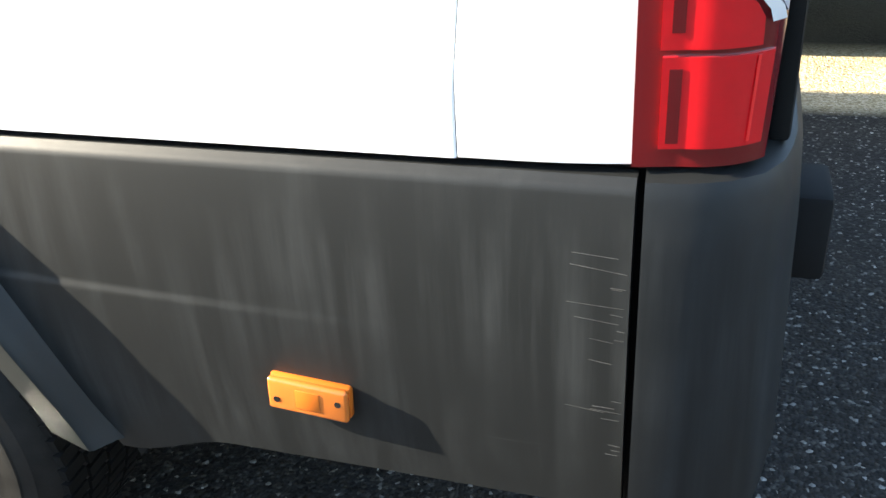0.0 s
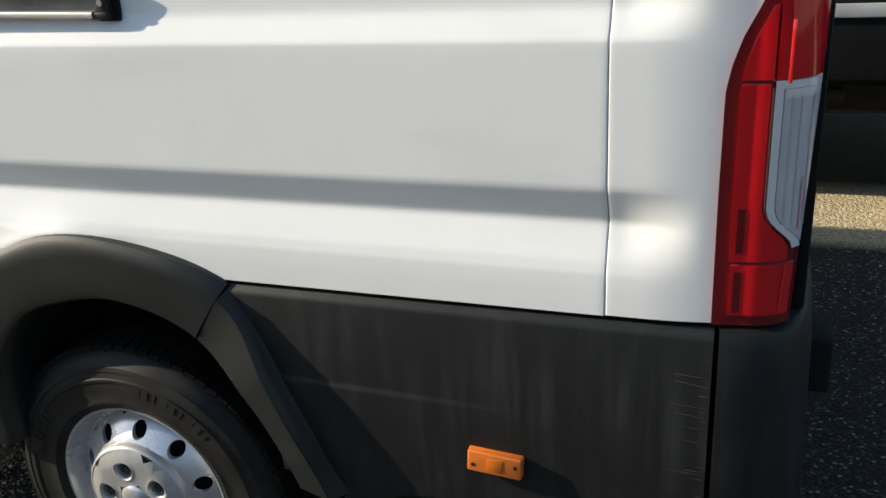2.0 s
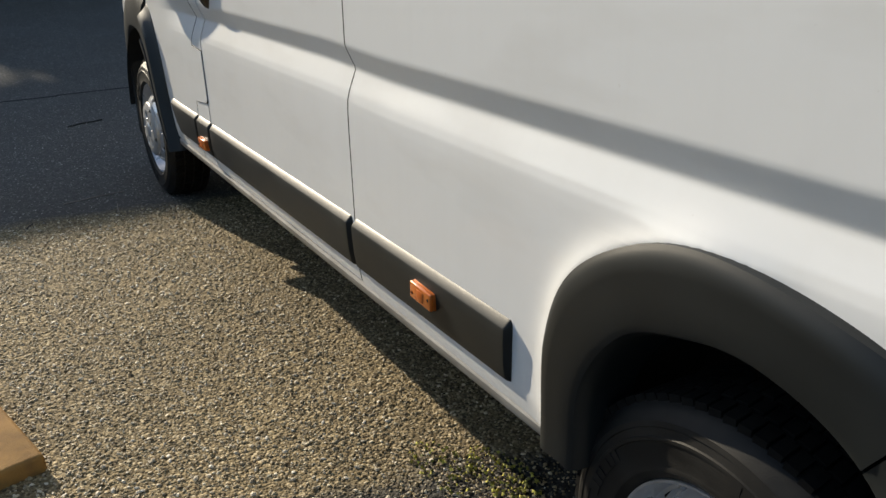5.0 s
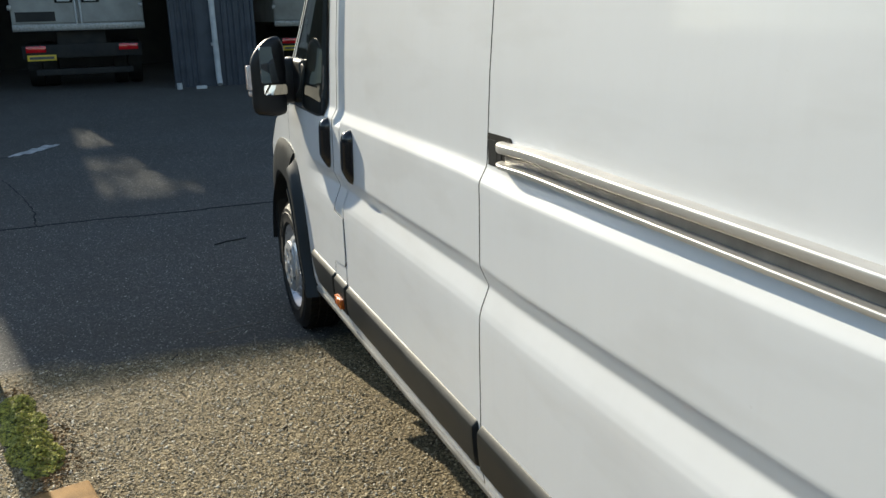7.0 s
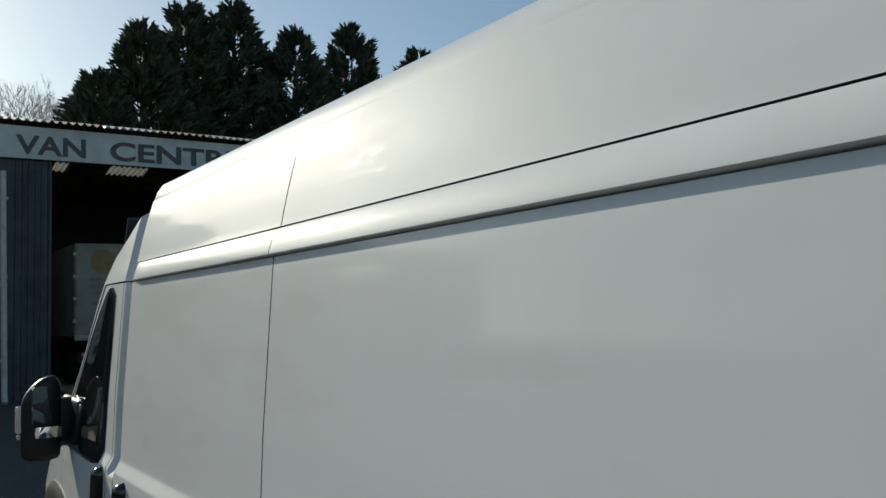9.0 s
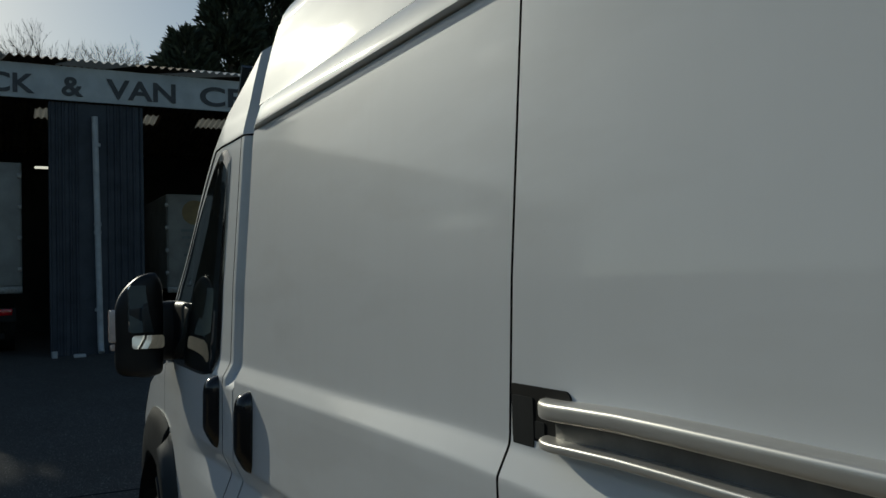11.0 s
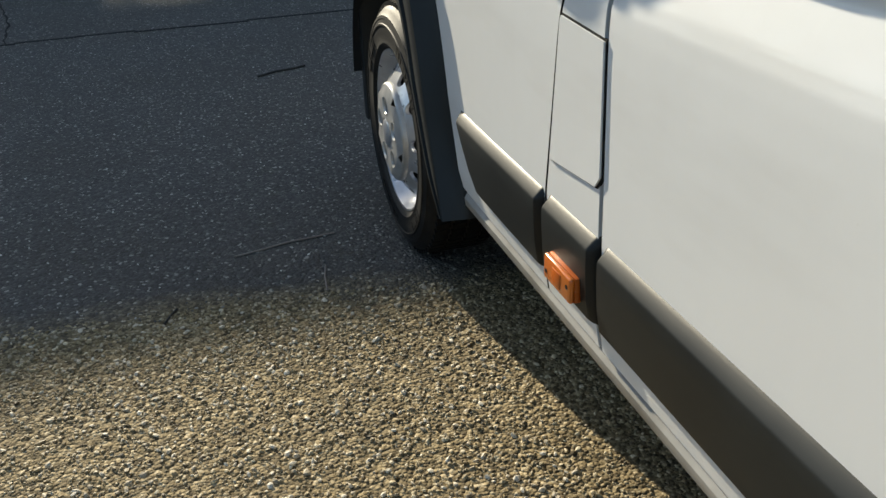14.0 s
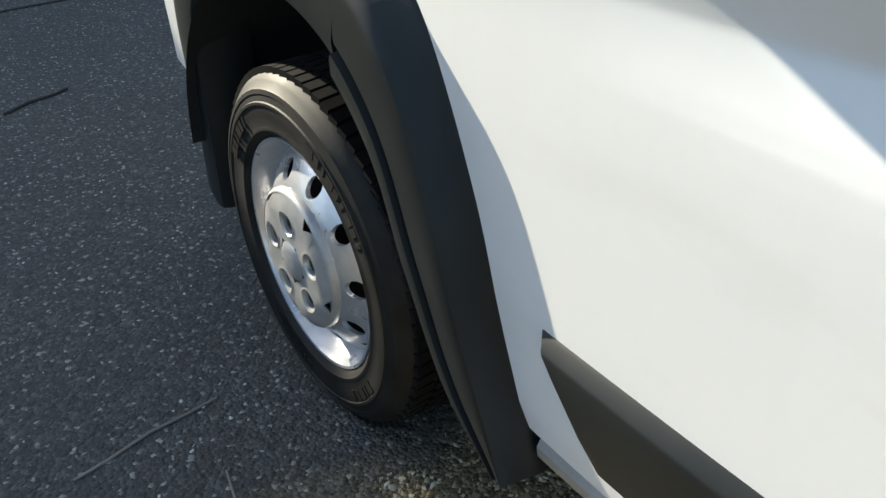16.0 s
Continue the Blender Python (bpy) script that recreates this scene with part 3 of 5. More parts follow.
part("rear_door", boxes(((1.283, 1.03, 0.60), (1.310, 1.94, 2.40), 0.01), ), PAINT, van)
part("door_seal", boxes(((1.311, 0.10, 0.885), (1.332, 0.75, 2.30), 0.006)), SEAL, van)
part("underbody", boxes(((-4.7, 0.45, 0.30), (1.25, 1.60, 0.46), 0.02), ((-3.2, 0.10, 0.40), (-0.50, 1.95, 0.47), 0.01), ((0.62, 0.06, 0.42), (1.20, 1.98, 0.50), 0.01)), UNDER, van)


# wheel housings
def housing(cx, r, name="wheel_housing"):
    rows = []
    for y in (0.03, 0.30, 0.42):
        rows.append([(cx + r * math.cos(a), y, 0.36 + r * math.sin(a)) for a in np.linspace(0.08, math.pi - 0.08, 36)])
    rows.append([(cx, 0.42, 0.36)] * 36)
    bm = from_grid(skin(rows))
    bmesh.ops.remove_doubles(bm, verts=bm.verts[:], dist=0.0005)
    part(name, bm, UNDER, van)


housing(0.07, 0.47)
housing(-4.02, 0.53)


# arch flares: a rounded band between two curves
PLAINLIP = ((-0.10, 0.08), (-0.05, 0.05), (0.0, -0.45), (0.05, -0.86), (0.16, -1.0), (0.45, -0.95), (0.70, -0.80), (0.86, -0.55), (0.95, -0.25), (1.0, -0.1), (1.0, 0.012))
RIDGED = ((-0.10, 0.08), (-0.05, 0.05), (0.0, -0.40), (0.02, -0.68), (0.05, -0.76), (0.15, -0.80), (0.54, -0.98), (0.61, -1.0), (0.66, -0.93), (0.72, -0.64), (0.80, -0.28), (0.89, -0.06), (1.0, 0.0), (1.0, 0.012))
GROOVED = ((-0.10, 0.08), (-0.05, 0.05), (0.0, -0.50), (0.012, -0.90), (0.035, -1.00), (0.14, -1.07), (0.185, -1.05), (0.198, -0.76), (0.238, -0.76), (0.25, -0.92), (0.30, -0.97), (0.50, -1.04), (0.64, -1.08), (0.70, -1.02), (0.76, -0.74), (0.84, -0.34), (0.92, -0.09), (0.96, 0.0), (1.0, 0.012))


def flare(inner, outer, a, b, bulge, name, bulge_end=None, n=70, profile=PLAINLIP):
    ci, co = spline(inner, n), spline(outer, n)
    rows = []
    for i in range(int(round(a * (n - 1))), int(round(b * (n - 1))) + 1):
        pi, po = ci[i], co[i]
        row = []
        swell = bulge
        if bulge_end is not None:
            u = (i / (n - 1) - a) / (b - a)
            swell += (bulge_end - bulge) * smooth01(0.0, 0.40, u) * (1 - 0.55 * smooth01(0.55, 1.0, u))
        for s, y in profile:
            y = y * swell if y < 0 else y
            if bulge_end is not None:
                k = 0.84 - 0.22 * smooth01(0.0, 0.6, u)
                s = s * k / 0.61 if s < 0.61 else k + (s - 0.61) * (1 - k) / 0.39
            x, z = pi[0] + (po[0] - pi[0]) * s, pi[1] + (po[1] - pi[1]) * s
            roll = 0.0155 * smooth01(0.45, 1.0, s) * smooth01(0.40, 0.20, x) if x > -1 else 0.0
            row.append((x, side_y(x, max(0.5, min(z, 0.93))) + y - roll, z))
        rows.append(row)
    return part(name, hemmed(from_grid(skin(rows)), 0.012), FLARE, van)


flare(ARCH_IN, ARCH_OUT, 0.0, 0.693, 0.030, "rear_arch_flare", n=300)
flare(ARCH_IN, ARCH_OUT, 0.697, 1.0, 0.034, "rear_arch_flare", 0.060, n=300, profile=RIDGED)
flare(FARCH_IN, FARCH_OUT, 0.0, 0.670, 0.034, "front_arch_flare", n=160)
flare(FARCH_IN, FARCH_OUT, 0.683, 1.0, 0.046, "front_arch_flare", n=160, profile=GROOVED)
# rear cladding with its faint flute, and the bumper round the corner
def clad_y(z):
    return -0.015 + 0.012 * max(0.0, (z - 0.72) / 0.166) ** 2 + 0.008 * smooth01(0.868, 0.8825, z) ** 2 + 0.022 * max(0.0, (0.70 - z) / 0.26) ** 2


def cladding():
    xs = np.linspace(0.30, 1.203, 84)
    zs = np.r_[np.linspace(0.44, 0.66, 14), np.arange(0.664, 0.730, 0.003), np.linspace(0.735, 0.866, 12), 0.872, 0.877, 0.880, 0.8825]
    edge = spline([((a[0] * 0.3 + b[0] * 0.7), (a[1] * 0.3 + b[1] * 0.7)) for a, b in zip(ARCH_IN, ARCH_OUT)][4:], 60)
    rows = []
    for x in xs:
        row = []
        for z in zs:
            zl = 0.44 + 0.045 * smooth01(0.55, 0.72, x)
            if x < edge[-1][0]:
                zl = max(zl, float(np.interp(x, edge[:, 0], edge[:, 1])))
            zz = max(z, zl)
            y = clad_y(zz)
            y -= 0.003 * smooth01(0.717, 0.704, zz + 0.02 * (x - 0.5)) * smooth01(1.02, 0.62, x)
            row.append((x, y, zz))
        rows.append(row)
    bm = from_grid(skin(rows))
    bmesh.ops.remove_doubles(bm, verts=bm.verts[:], dist=0.0004)
    return hemmed(bm, 0.02)


part("rear_cladding", cladding(), PLASTIC, van)


def bumper():
    plan = spline([(1.211, -0.010), (1.245, -0.007), (1.282, 0.005), (1.316, 0.032), (1.338, 0.085), (1.350, 0.20), (1.355, 0.6), (1.355, 1.45), (1.350, 1.84), (1.341, 1.96), (1.292, 2.045), (1.21, 2.052)], 60)
    rows = []
    for x, y in plan:
        cx, cy = 1.15, min(max(y, 0.3), 1.75)
        d = np.array([x - cx, y - cy])
        d = d / np.linalg.norm(d)
        k = smooth01(1.211, 1.32, x)
        row = []
        for z, o in ((0.880, -0.16), (0.888, -0.09), (0.887, -0.03), (0.881, -0.008), (0.866, 0.0), (0.80, 0.006), (0.74, 0.008), (0.62, 0.013), (0.52, 0.016), (0.475, 0.010), (0.456, -0.02), (0.453, -0.10)):
            o2 = o if o > -0.02 else (o if k > 0.2 else max(o, -0.05))
            row.append((x + d[0] * o2 * max(k, 0.25), y + d[1] * o2 * (1.0 if z > 0.86 else 0.8), z))
        rows.append(row)
    return hemmed(from_grid(skin(rows)), 0.012, (0, 0.6, 0))


part("rear_bumper", bumper(), PLASTIC, van)
part("rear_step", boxes(((1.325, 0.17, 0.700), (1.390, 0.27, 0.800), 0.008)), SEAL, van, "black rear step")

# sill
sillrows = [[(x, y, z) for y, z in ((0.020, 0.462), (0.012, 0.448), (0.014, 0.430), (0.030, 0.410), (0.06, 0.400), (0.12, 0.405))] for x in np.linspace(-3.29, -0.36, 30)]
part("sill", hemmed(from_grid(skin(sillrows)), 0.01, (0, 1, 0)), GRIMYPAINT, van)


# protective strips along the doors
def strip(xa, xb, slant_a=0.0, slant_b=0.0, parent=van):
    prof = [(0.502, 0.010), (0.506, -0.003), (0.512, -0.009), (0.55, -0.015), (0.60, -0.018), (0.628, -0.0185), (0.633, -0.0165), (0.645, -0.0050), (0.651, 0.0005), (0.654, 0.012)]
    rows = []
    L = xb - xa
    us = [0.0, 0.003 / L, 0.006 / L, 0.009 / L, 0.013 / L] + list(np.linspace(0.03 / L, 1 - 0.03 / L, 16)) + [1 - 0.013 / L, 1 - 0.009 / L, 1 - 0.006 / L, 1 - 0.003 / L, 1.0]
    for u in us:
        end = min(u, 1 - u) * (xb - xa)
        k = smooth01(-0.005, 0.010, end)
        row = []
        for z, y in prof:
            f = (z - 0.50) / 0.155
            x = (xa + slant_a * (1 - f)) * (1 - u) + (xb + slant_b * (1 - f)) * u
            row.append((x, side_y(x, 0.6) + y * k + 0.004 * (1 - k), z))
        rows.append(row)
    return part("side_strip", hemmed(from_grid(skin(rows)), 0.014), FLARE, parent)


strip(-3.295, -2.841, 0.13, 0.0)
strip(-2.824, -2.644)
strip(-2.626, -1.272)
strip(-1.254, -0.500, 0.0, -0.012)


# amber marker lamps: base, domed lens, two screws
def marker(x, z, tilt, y=-0.020):
    m = Matrix.Translation((x, y, z)) @ pose(0, 0, 0, 0, tilt, 0)
    bm = bmesh.new()
    box(bm, (-0.050, -0.006, -0.022), (0.050, 0.006, 0.022), 0.004, 2, m)
    body = part("marker_lamp", bm, AMBERDARK, van, "amber side marker lamp")
    bm = bmesh.new()
    box(bm, (-0.0495, -0.0145, -0.0215), (0.0495, -0.0050, 0.0215), 0.0042, 3, m)
    part("lens", bm, AMBER, body)
    bm = bmesh.new()
    box(bm, (-0.014, -0.0158, -0.013), (0.016, -0.0130, 0.013), 0.0012, 2, m)
    part("reflex", bm, AMBERDARK, body)
    for dx, dz in ((-0.038, -0.006), (0.038, 0.004)):
        bm = bmesh.new()
        tube(bm, m @ Vector((dx, -0.0152, dz)), m @ Vector((dx, -0.010, dz)), 0.0040, n=10)
        part("screw", bm, SEAL, body)


marker(0.853, 0.597, 4, -0.015)
marker(-0.838, 0.583, 2, -0.012)
marker(-2.722, 0.552, 0, -0.012)


# door handles: long vertical grips in a shallow dish
def handle(xc, z0, z1, parent, w=0.036):
    zs = (z0 + z1) / 2 - (z1 - z0) / 2 * np.cos(np.linspace(0, math.pi, 30))
    rows = []
    for z in zs:
        u = (z - z0) / (z1 - z0)
        k = max(0.0, 1 - abs(2 * u - 1) ** 7) ** 0.5
        row = []
        for a in np.linspace(0, math.pi, 11):
            row.append((xc - w * k * math.cos(a) + 0.012 * (u - 0.5), side_y(xc, z) + 0.006 - (0.006 + 0.040 * math.sin(a) ** 0.8) * max(k, 0.15) * (0.5 + 0.5 * smooth01(0.0, 0.34, u)), z))
        rows.append(row)
    return part("door_handle", hemmed(from_grid(skin(rows)), 0.006), GLOSSBLACK, parent, "gloss black grip handle")


handle(-2.499, 1.100, 1.318, sliding_door)
handle(-2.853, 1.112, 1.330, cab_door)

# fuel flap on the pillar
fl = bmesh.new()
pts = [(-2.816, 0.712), (-2.660, 0.726), (-2.647, 0.743), (-2.655, 0.930), (-2.790, 0.938), (-2.793, 0.932)]
fv = [fl.verts.new((x, side_y(x, z) - 0.0045, z)) for x, z in pts]
fl.faces.new(fv)
fb2 = bmesh.new()
cxf, czf = -2.730, 0.826
fb2.faces.new([fb2.verts.new((cxf + (x - cxf) * 1.045, side_y(x, z) - 0.0015, czf + (z - czf) * 1.028)) for x, z in pts])
part("flap_surround", hemmed(fb2, 0.004), SEAL, van)
part("fuel_flap", hemmed(fl, 0.008), PAINT, van)

# sliding door rail with its pocket and stop
def rounded_plate(x0, x1, z0, z1, y0, y1, radii):
    """A plate with four corner radii (low front, low rear, top rear, top front)."""
    bm = bmesh.new()
    pts = []
    for (cx, cz), r, a0 in zip(((x0, z0), (x1, z0), (x1, z1), (x0, z1)), radii, (180, 270, 0, 90)):
        mx = cx + (r if cx == x0 else -r)
        mz = cz + (r if cz == z0 else -r)
        for k in range(6):
            a = math.radians(a0 + 18 * k)
            pts.append((mx + r * math.cos(a), mz + r * math.sin(a)))
    face = bm.faces.new([bm.verts.new((x, y0, z)) for x, z in pts])
    out = bmesh.ops.extrude_face_region(bm, geom=[face])
    bmesh.ops.translate(bm, vec=(0, y1 - y0, 0), verts=[g for g in out["geom"] if isinstance(g, bmesh.types.BMVert)])
    bmesh.ops.recalc_face_normals(bm, faces=bm.faces)
    return bm


def rail_z(x):
    """The rail falls a little towards the rear."""
    return -0.022 * min(max((x + 0.95) / 1.10, 0.0), 1.05) - 0.004 * smooth01(-1.0, -1.17, x)


pocket = part("rail_pocket", rounded_plate(-1.2565, -1.120, 1.367, 1.452, 0.0365, 0.060, (0.003, 0.003, 0.014, 0.003)), SEAL, van, "black rail end pocket")
part("roller_cover", rounded_plate(-1.2535, -1.203, 1.371, 1.437, 0.0352, 0.040, (0.002,) * 4), PLASTIC, pocket)
part("roller_cover", rounded_plate(-1.200, -1.178, 1.384, 1.407, 0.0352, 0.040, (0.002,) * 4), PLASTIC, pocket)
rows = []
for x in np.r_[np.linspace(-1.155, -1.12, 8), np.linspace(-1.09, 0.160, 14)]:
    k = math.sqrt(max(0.0, 1 - ((x + 1.12) / 0.036) ** 2)) if x < -1.12 else 1.0
    y = 0.040 - 0.012 * k
    rows.append([(x, y, 1.388 + rail_z(x)), (x, y, 1.436 + rail_z(x))])
rail = part("door_rail", hemmed(from_grid(skin(rows)), 0.02), RAILWEB, van, "brushed metal sliding door rail")


def rail_bar(z0, z1, front, name):
    rows = []
    n = 14
    for x in np.r_[-1.1725 + 0.06 * (1 - np.cos(np.linspace(0, math.pi / 2, 14))), np.linspace(-1.08, 0.150, 16)]:
        u = min((x + 1.173) / 0.062, 1.0)
        k = math.sqrt(max(0.0, 1 - (1 - u) ** 2))
        y = 0.034 - (0.034 - front) * k + 0.007 * smooth01(-0.9, 0.1, x)
        zm = (z0 + z1) / 2 + rail_z(x)
        h = (z1 - z0) / 2
        d = 0.0075
        row = [(x, 0.040, zm - h)]
        for j in range(n):
            a = math.radians(-90 + 180 * j / (n - 1))
            c, w = math.cos(a), math.sin(a)
            row.append((x, min(y + d - d * abs(c) ** 0.55, 0.0395), zm + h * math.copysign(abs(w) ** 0.55, w)))
        row.append((x, 0.040, zm + h))
        rows.append(row)
    bm = from_grid(skin(rows))
    for f in bm.faces:
        f.smooth = True
    return part(name, hemmed(bm, 0.006), ALU, rail)


rail_bar(1.4225, 1.4445, 0.001, "upper_rail_bar")
rail_bar(1.3840, 1.3960, 0.001, "lower_rail_bar")
part("rail_backing", rounded_plate(0.150, 0.192, 1.356, 1.434, 0.028, 0.046, (0.002,) * 4), SEAL, rail)
part("rail_end_cap", boxes(((0.143, 0.010, 1.360), (0.180, 0.046, 1.373), 0.003), ((0.158, 0.012, 1.368), (0.180, 0.046, 1.424), 0.003)), PLASTIC, rail)
bm = bmesh.new()
tube(bm, (0.170, 0.0085, 1.388), (0.170, 0.02, 1.388), 0.0055, n=12)
part("screw", bm, DULLSTEEL, rail)



# tail lamp
def lamp_left(z):
    return float(np.interp(z, [0.885, 1.10, 1.245, 1.28, 1.32, 1.36, 1.42, 1.62], [1.197, 1.196, 1.197, 1.203, 1.216, 1.236, 1.262, 1.285]))


def lamp_sheet(zlo, zhi, left, right, lift, n=16, m=24):
    rows = []
    for z in np.linspace(zlo, zhi, m):
        a, b = left(z), right(z)
        rows.append([(x, side_y(x, z) - lift, z) for x in np.linspace(a, b, n)])
    return hemmed(from_grid(skin(rows)), 0.012)


lamp = part("tail_lamp", lamp_sheet(0.8915, 1.62, lamp_left, lamp_right, 0.006, 24, 40), DARKRED, van, "red and clear tail lamp")
clear_left = lambda z: 1.262 + 0.040 * smooth01(1.085, 1.015, z) ** 1.5
part("lower_lens", lamp_sheet(0.910, 0.990, lambda z: lamp_left(z) + 0.022, lambda z: lamp_right(z, 0.006), 0.011), RED, lamp)
part("upper_lens", lamp_sheet(1.262, 1.60, lambda z: max(lamp_left(z) + 0.020, 1.262), lambda z: lamp_right(z, 0.0004), 0.011), RED, lamp)
part("side_lens", lamp_sheet(0.996, 1.256, lambda z: lamp_left(z) + 0.020, lambda z: clear_left(z) - 0.006, 0.011), RED, lamp)
part("side_lens", lamp_sheet(1.262, 1.36, lambda z: lamp_left(z) + 0.018, const(1.259), 0.011, 8), RED, lamp)
part("clear_lens", lamp_sheet(1.018, 1.250, lambda z: clear_left(z) + 0.012, lambda z: lamp_right(z, 0.0006), 0.010), CLEAR, lamp, "clear reversing lens")
part("bright_trim", lamp_sheet(1.014, 1.258, clear_left, lambda z: clear_left(z) + 0.011, 0.0135, 4), SILVER, lamp)
part("bright_trim", lamp_sheet(1.250, 1.260, lambda z: 1.262, lambda z: lamp_right(z, 0.0015), 0.0135, 10, 3), SILVER, lamp)
for z0, z1 in ((0.915, 0.980), (1.010, 1.078)):
    part("lens_slot", lamp_sheet(z0, z1, const(1.2245), const(1.2350), 0.0118, 3, 6), DARKRED, lamp)
bm = bmesh.new()
box(bm, (1.276, -0.006, 1.262), (1.281, 0.000, 1.345), 0.001)
part("lens_rib", bm, REDBRIGHT, lamp)
part("lens_rib", lamp_sheet(0.914, 0.988, lambda z: lamp_right(z, 0.019), lambda z: lamp_right(z, 0.0165), 0.0125, 3, 6), REDBRIGHT, lamp)
part("lens_rib", lamp_sheet(1.040, 1.118, const(1.3075), const(1.3098), 0.0125, 2, 6), PINKRIB, lamp)
part("lens_band", lamp_sheet(1.236, 1.249, lambda z: 1.275, lambda z: lamp_right(z, 0.002), 0.0118, 8, 3), SILVER, lamp)


for xr in (1.286, 1.298, 1.313):
    part("lens_rib", lamp_sheet(1.045, 1.240, const(xr), const(xr + 0.0022), 0.0118, 2, 8), CLEAR, lamp)

# pale scuffs along the cladding's rear edge
rsc = np.random.RandomState(9)
bm = bmesh.new()
for i in range(20):
    z = 0.565 + 0.27 * rsc.rand() ** 0.8
    L = 0.006 + 0.05 * rsc.rand() ** 3
    x1 = 1.200 - 0.02 * rsc.rand() ** 3
    box(bm, (x1 - L, clad_y(z) - 0.0005, z), (x1, clad_y(z) + 0.0004, z + 0.0002 + 0.0004 * rsc.rand()), 0, 1, Matrix.Translation((x1, 0, z)) @ pose(0, 0, 0, 0, 1.5 + 6 * rsc.rand(), 0) @ Matrix.Translation((-x1, 0, -z)))
tagged(part("scuff_marks", bm, plain("pale_scuffed_plastic", (0.085, 0.085, 0.083), (0.028, 0.028, 0.028), 0.6, scale=60, relief=0), van, "pale scratches in the plastic", smooth=0), kind="stuff")


# wheels
def wheel(cx, cz, y0, turn, rim, outer):
    """Steel wheel whose outer face lies at y0."""
    hub = part("wheel", revolve([(0.02, 0.05), (0.13, 0.06), (0.15, 0.12), (0.15, 0.20)], (cx, y0, cz), 32), UNDER, van, "steel wheel with commercial tyre")
    tp = [(0.222, 0.030), (0.230, 0.004), (0.238, -0.008), (0.246, -0.014), (0.248, -0.0165), (0.254, -0.0165), (0.256, -0.0155), (0.275, -0.0195), (0.291, -0.0190), (0.2925, -0.0215), (0.297, -0.0212), (0.2985, -0.0180), (0.309, -0.0150), (0.3105, -0.0168), (0.318, -0.0145), (0.320, -0.0110), (0.330, -0.003), (0.339, 0.008), (0.343, 0.018), (0.344, 0.10), (0.343, 0.178), (0.336, 0.195), (0.27, 0.215), (0.222, 0.18)]
    tp = [(q * rim if q < 0.2345 else 0.2345 * rim + (q - 0.2345) / 0.1095 * (outer - 0.2345 * rim), yy) for q, yy in tp]
    tv, tf = revolve(tp, (cx, y0, cz), 96)
    part("tyre", ([(x, y, max(z, 0.0)) for x, y, z in tv], tf), RUBBER, hub)
    # tread blocks
    bm = bmesh.new()
    nblk = 76
    for i in range(nblk):
        a = 2 * math.pi * i / nblk
        m = Matrix.Translation((cx, y0, cz)) @ Matrix.Rotation(-a, 4, "Y")
        for yy, w, off in ((0.030, 0.042, 0.0), (0.079, 0.040, 0.5), (0.127, 0.040, 0.0), (0.170, 0.030, 0.5)):
            b = m @ Matrix.Rotation(-off * 2 * math.pi / nblk, 4, "Y")
            box(bm, (outer - 0.008, yy - w / 2, -0.0112), (outer + 0.0075, yy + w / 2, 0.0112), 0, 1, b @ pose(0, 0, 0, 8, 0, 0))
    for v in bm.verts:
        v.co.z = max(v.co.z, 0.0)
    part("tread", bm, TREAD, hub, smooth=0)
    # raised sidewall marks: plain bars
    for a0, cnt in ((0.5, 9), (2.2, 6), (4.0, 8), (5.3, 5)):
        bm = bmesh.new()
        for i in range(cnt):
            a = a0 + turn + i * 0.082
            wide = 0.0042 + 0.0040 * ((i * 7) % 3)
            m = Matrix.Translation((cx, y0, cz)) @ Matrix.Rotation(-a, 4, "Y")
            box(bm, (outer - 0.085, -0.0212, -wide), (outer - 0.062, -0.016, wide), 0, 1, m)
        tagged(part("sidewall_mark", bm, RUBBER, hub, smooth=0), kind="stuff")
    # rim: lip, well and dished face with ten round holes
    part("rim_lip", revolve([(0.226, 0.03), (0.2345, 0.002), (0.2335, -0.007), (0.228, -0.006), (0.223, 0.008), (0.217, 0.030), (0.211, 0.041), (0.2025, 0.041)], (cx, y0, cz), 80), STEEL, hub)

    def dish(r):
        return float(np.interp(r, [0.108, 0.118, 0.128, 0.136, 0.150, 0.184, 0.197, 0.203], [-0.020, -0.020, -0.020, -0.017, -0.007, 0.017, 0.031, 0.041]))

    vs, fs = [], []
    ns, nc = 10, 24
    for s in range(ns):
        a0 = 2 * math.pi * s / ns + turn
        half = math.pi / ns
        ra, rb, rc, rh = 0.104, 0.203, 0.1690, 0.0195
        ringpts = []
        for q in range(nc):
            th = 2 * math.pi * (q + 0.5) / nc
            dx, dy = math.cos(th), math.sin(th)
            k = 1 / max(abs(dx), abs(dy))
            u, v = dx * k, dy * k
            ringpts.append((rc + (u * (rb - rc) if u > 0 else u * (rc - ra)), v * half, rc + rh * dx, rh * dy / rc))
        base = len(vs)
        for lay in (0.0, 0.55, 1.0):
            for ro, ao, ri, ai in ringpts:
                r, a = ro + (ri - ro) * lay, ao + (ai - ao) * lay
                vs.append((cx + r * math.cos(a0 + a), y0 + dish(r), cz + r * math.sin(a0 + a)))
        for ro, ao, ri, ai in ringpts:
            vs.append((cx + ri * math.cos(a0 + ai), y0 + dish(ri) + 0.010, cz + ri * math.sin(a0 + ai)))
        for lay in range(3):
            for q in range(nc):
                w = (q + 1) % nc
                fs.append((base + lay * nc + q, base + lay * nc + w, base + (lay + 1) * nc + w, base + (lay + 1) * nc + q))
    bm = from_grid((vs, fs))
    bmesh.ops.remove_doubles(bm, verts=bm.verts[:], dist=0.0006)
    part("rim_face", bm, STEEL, hub)
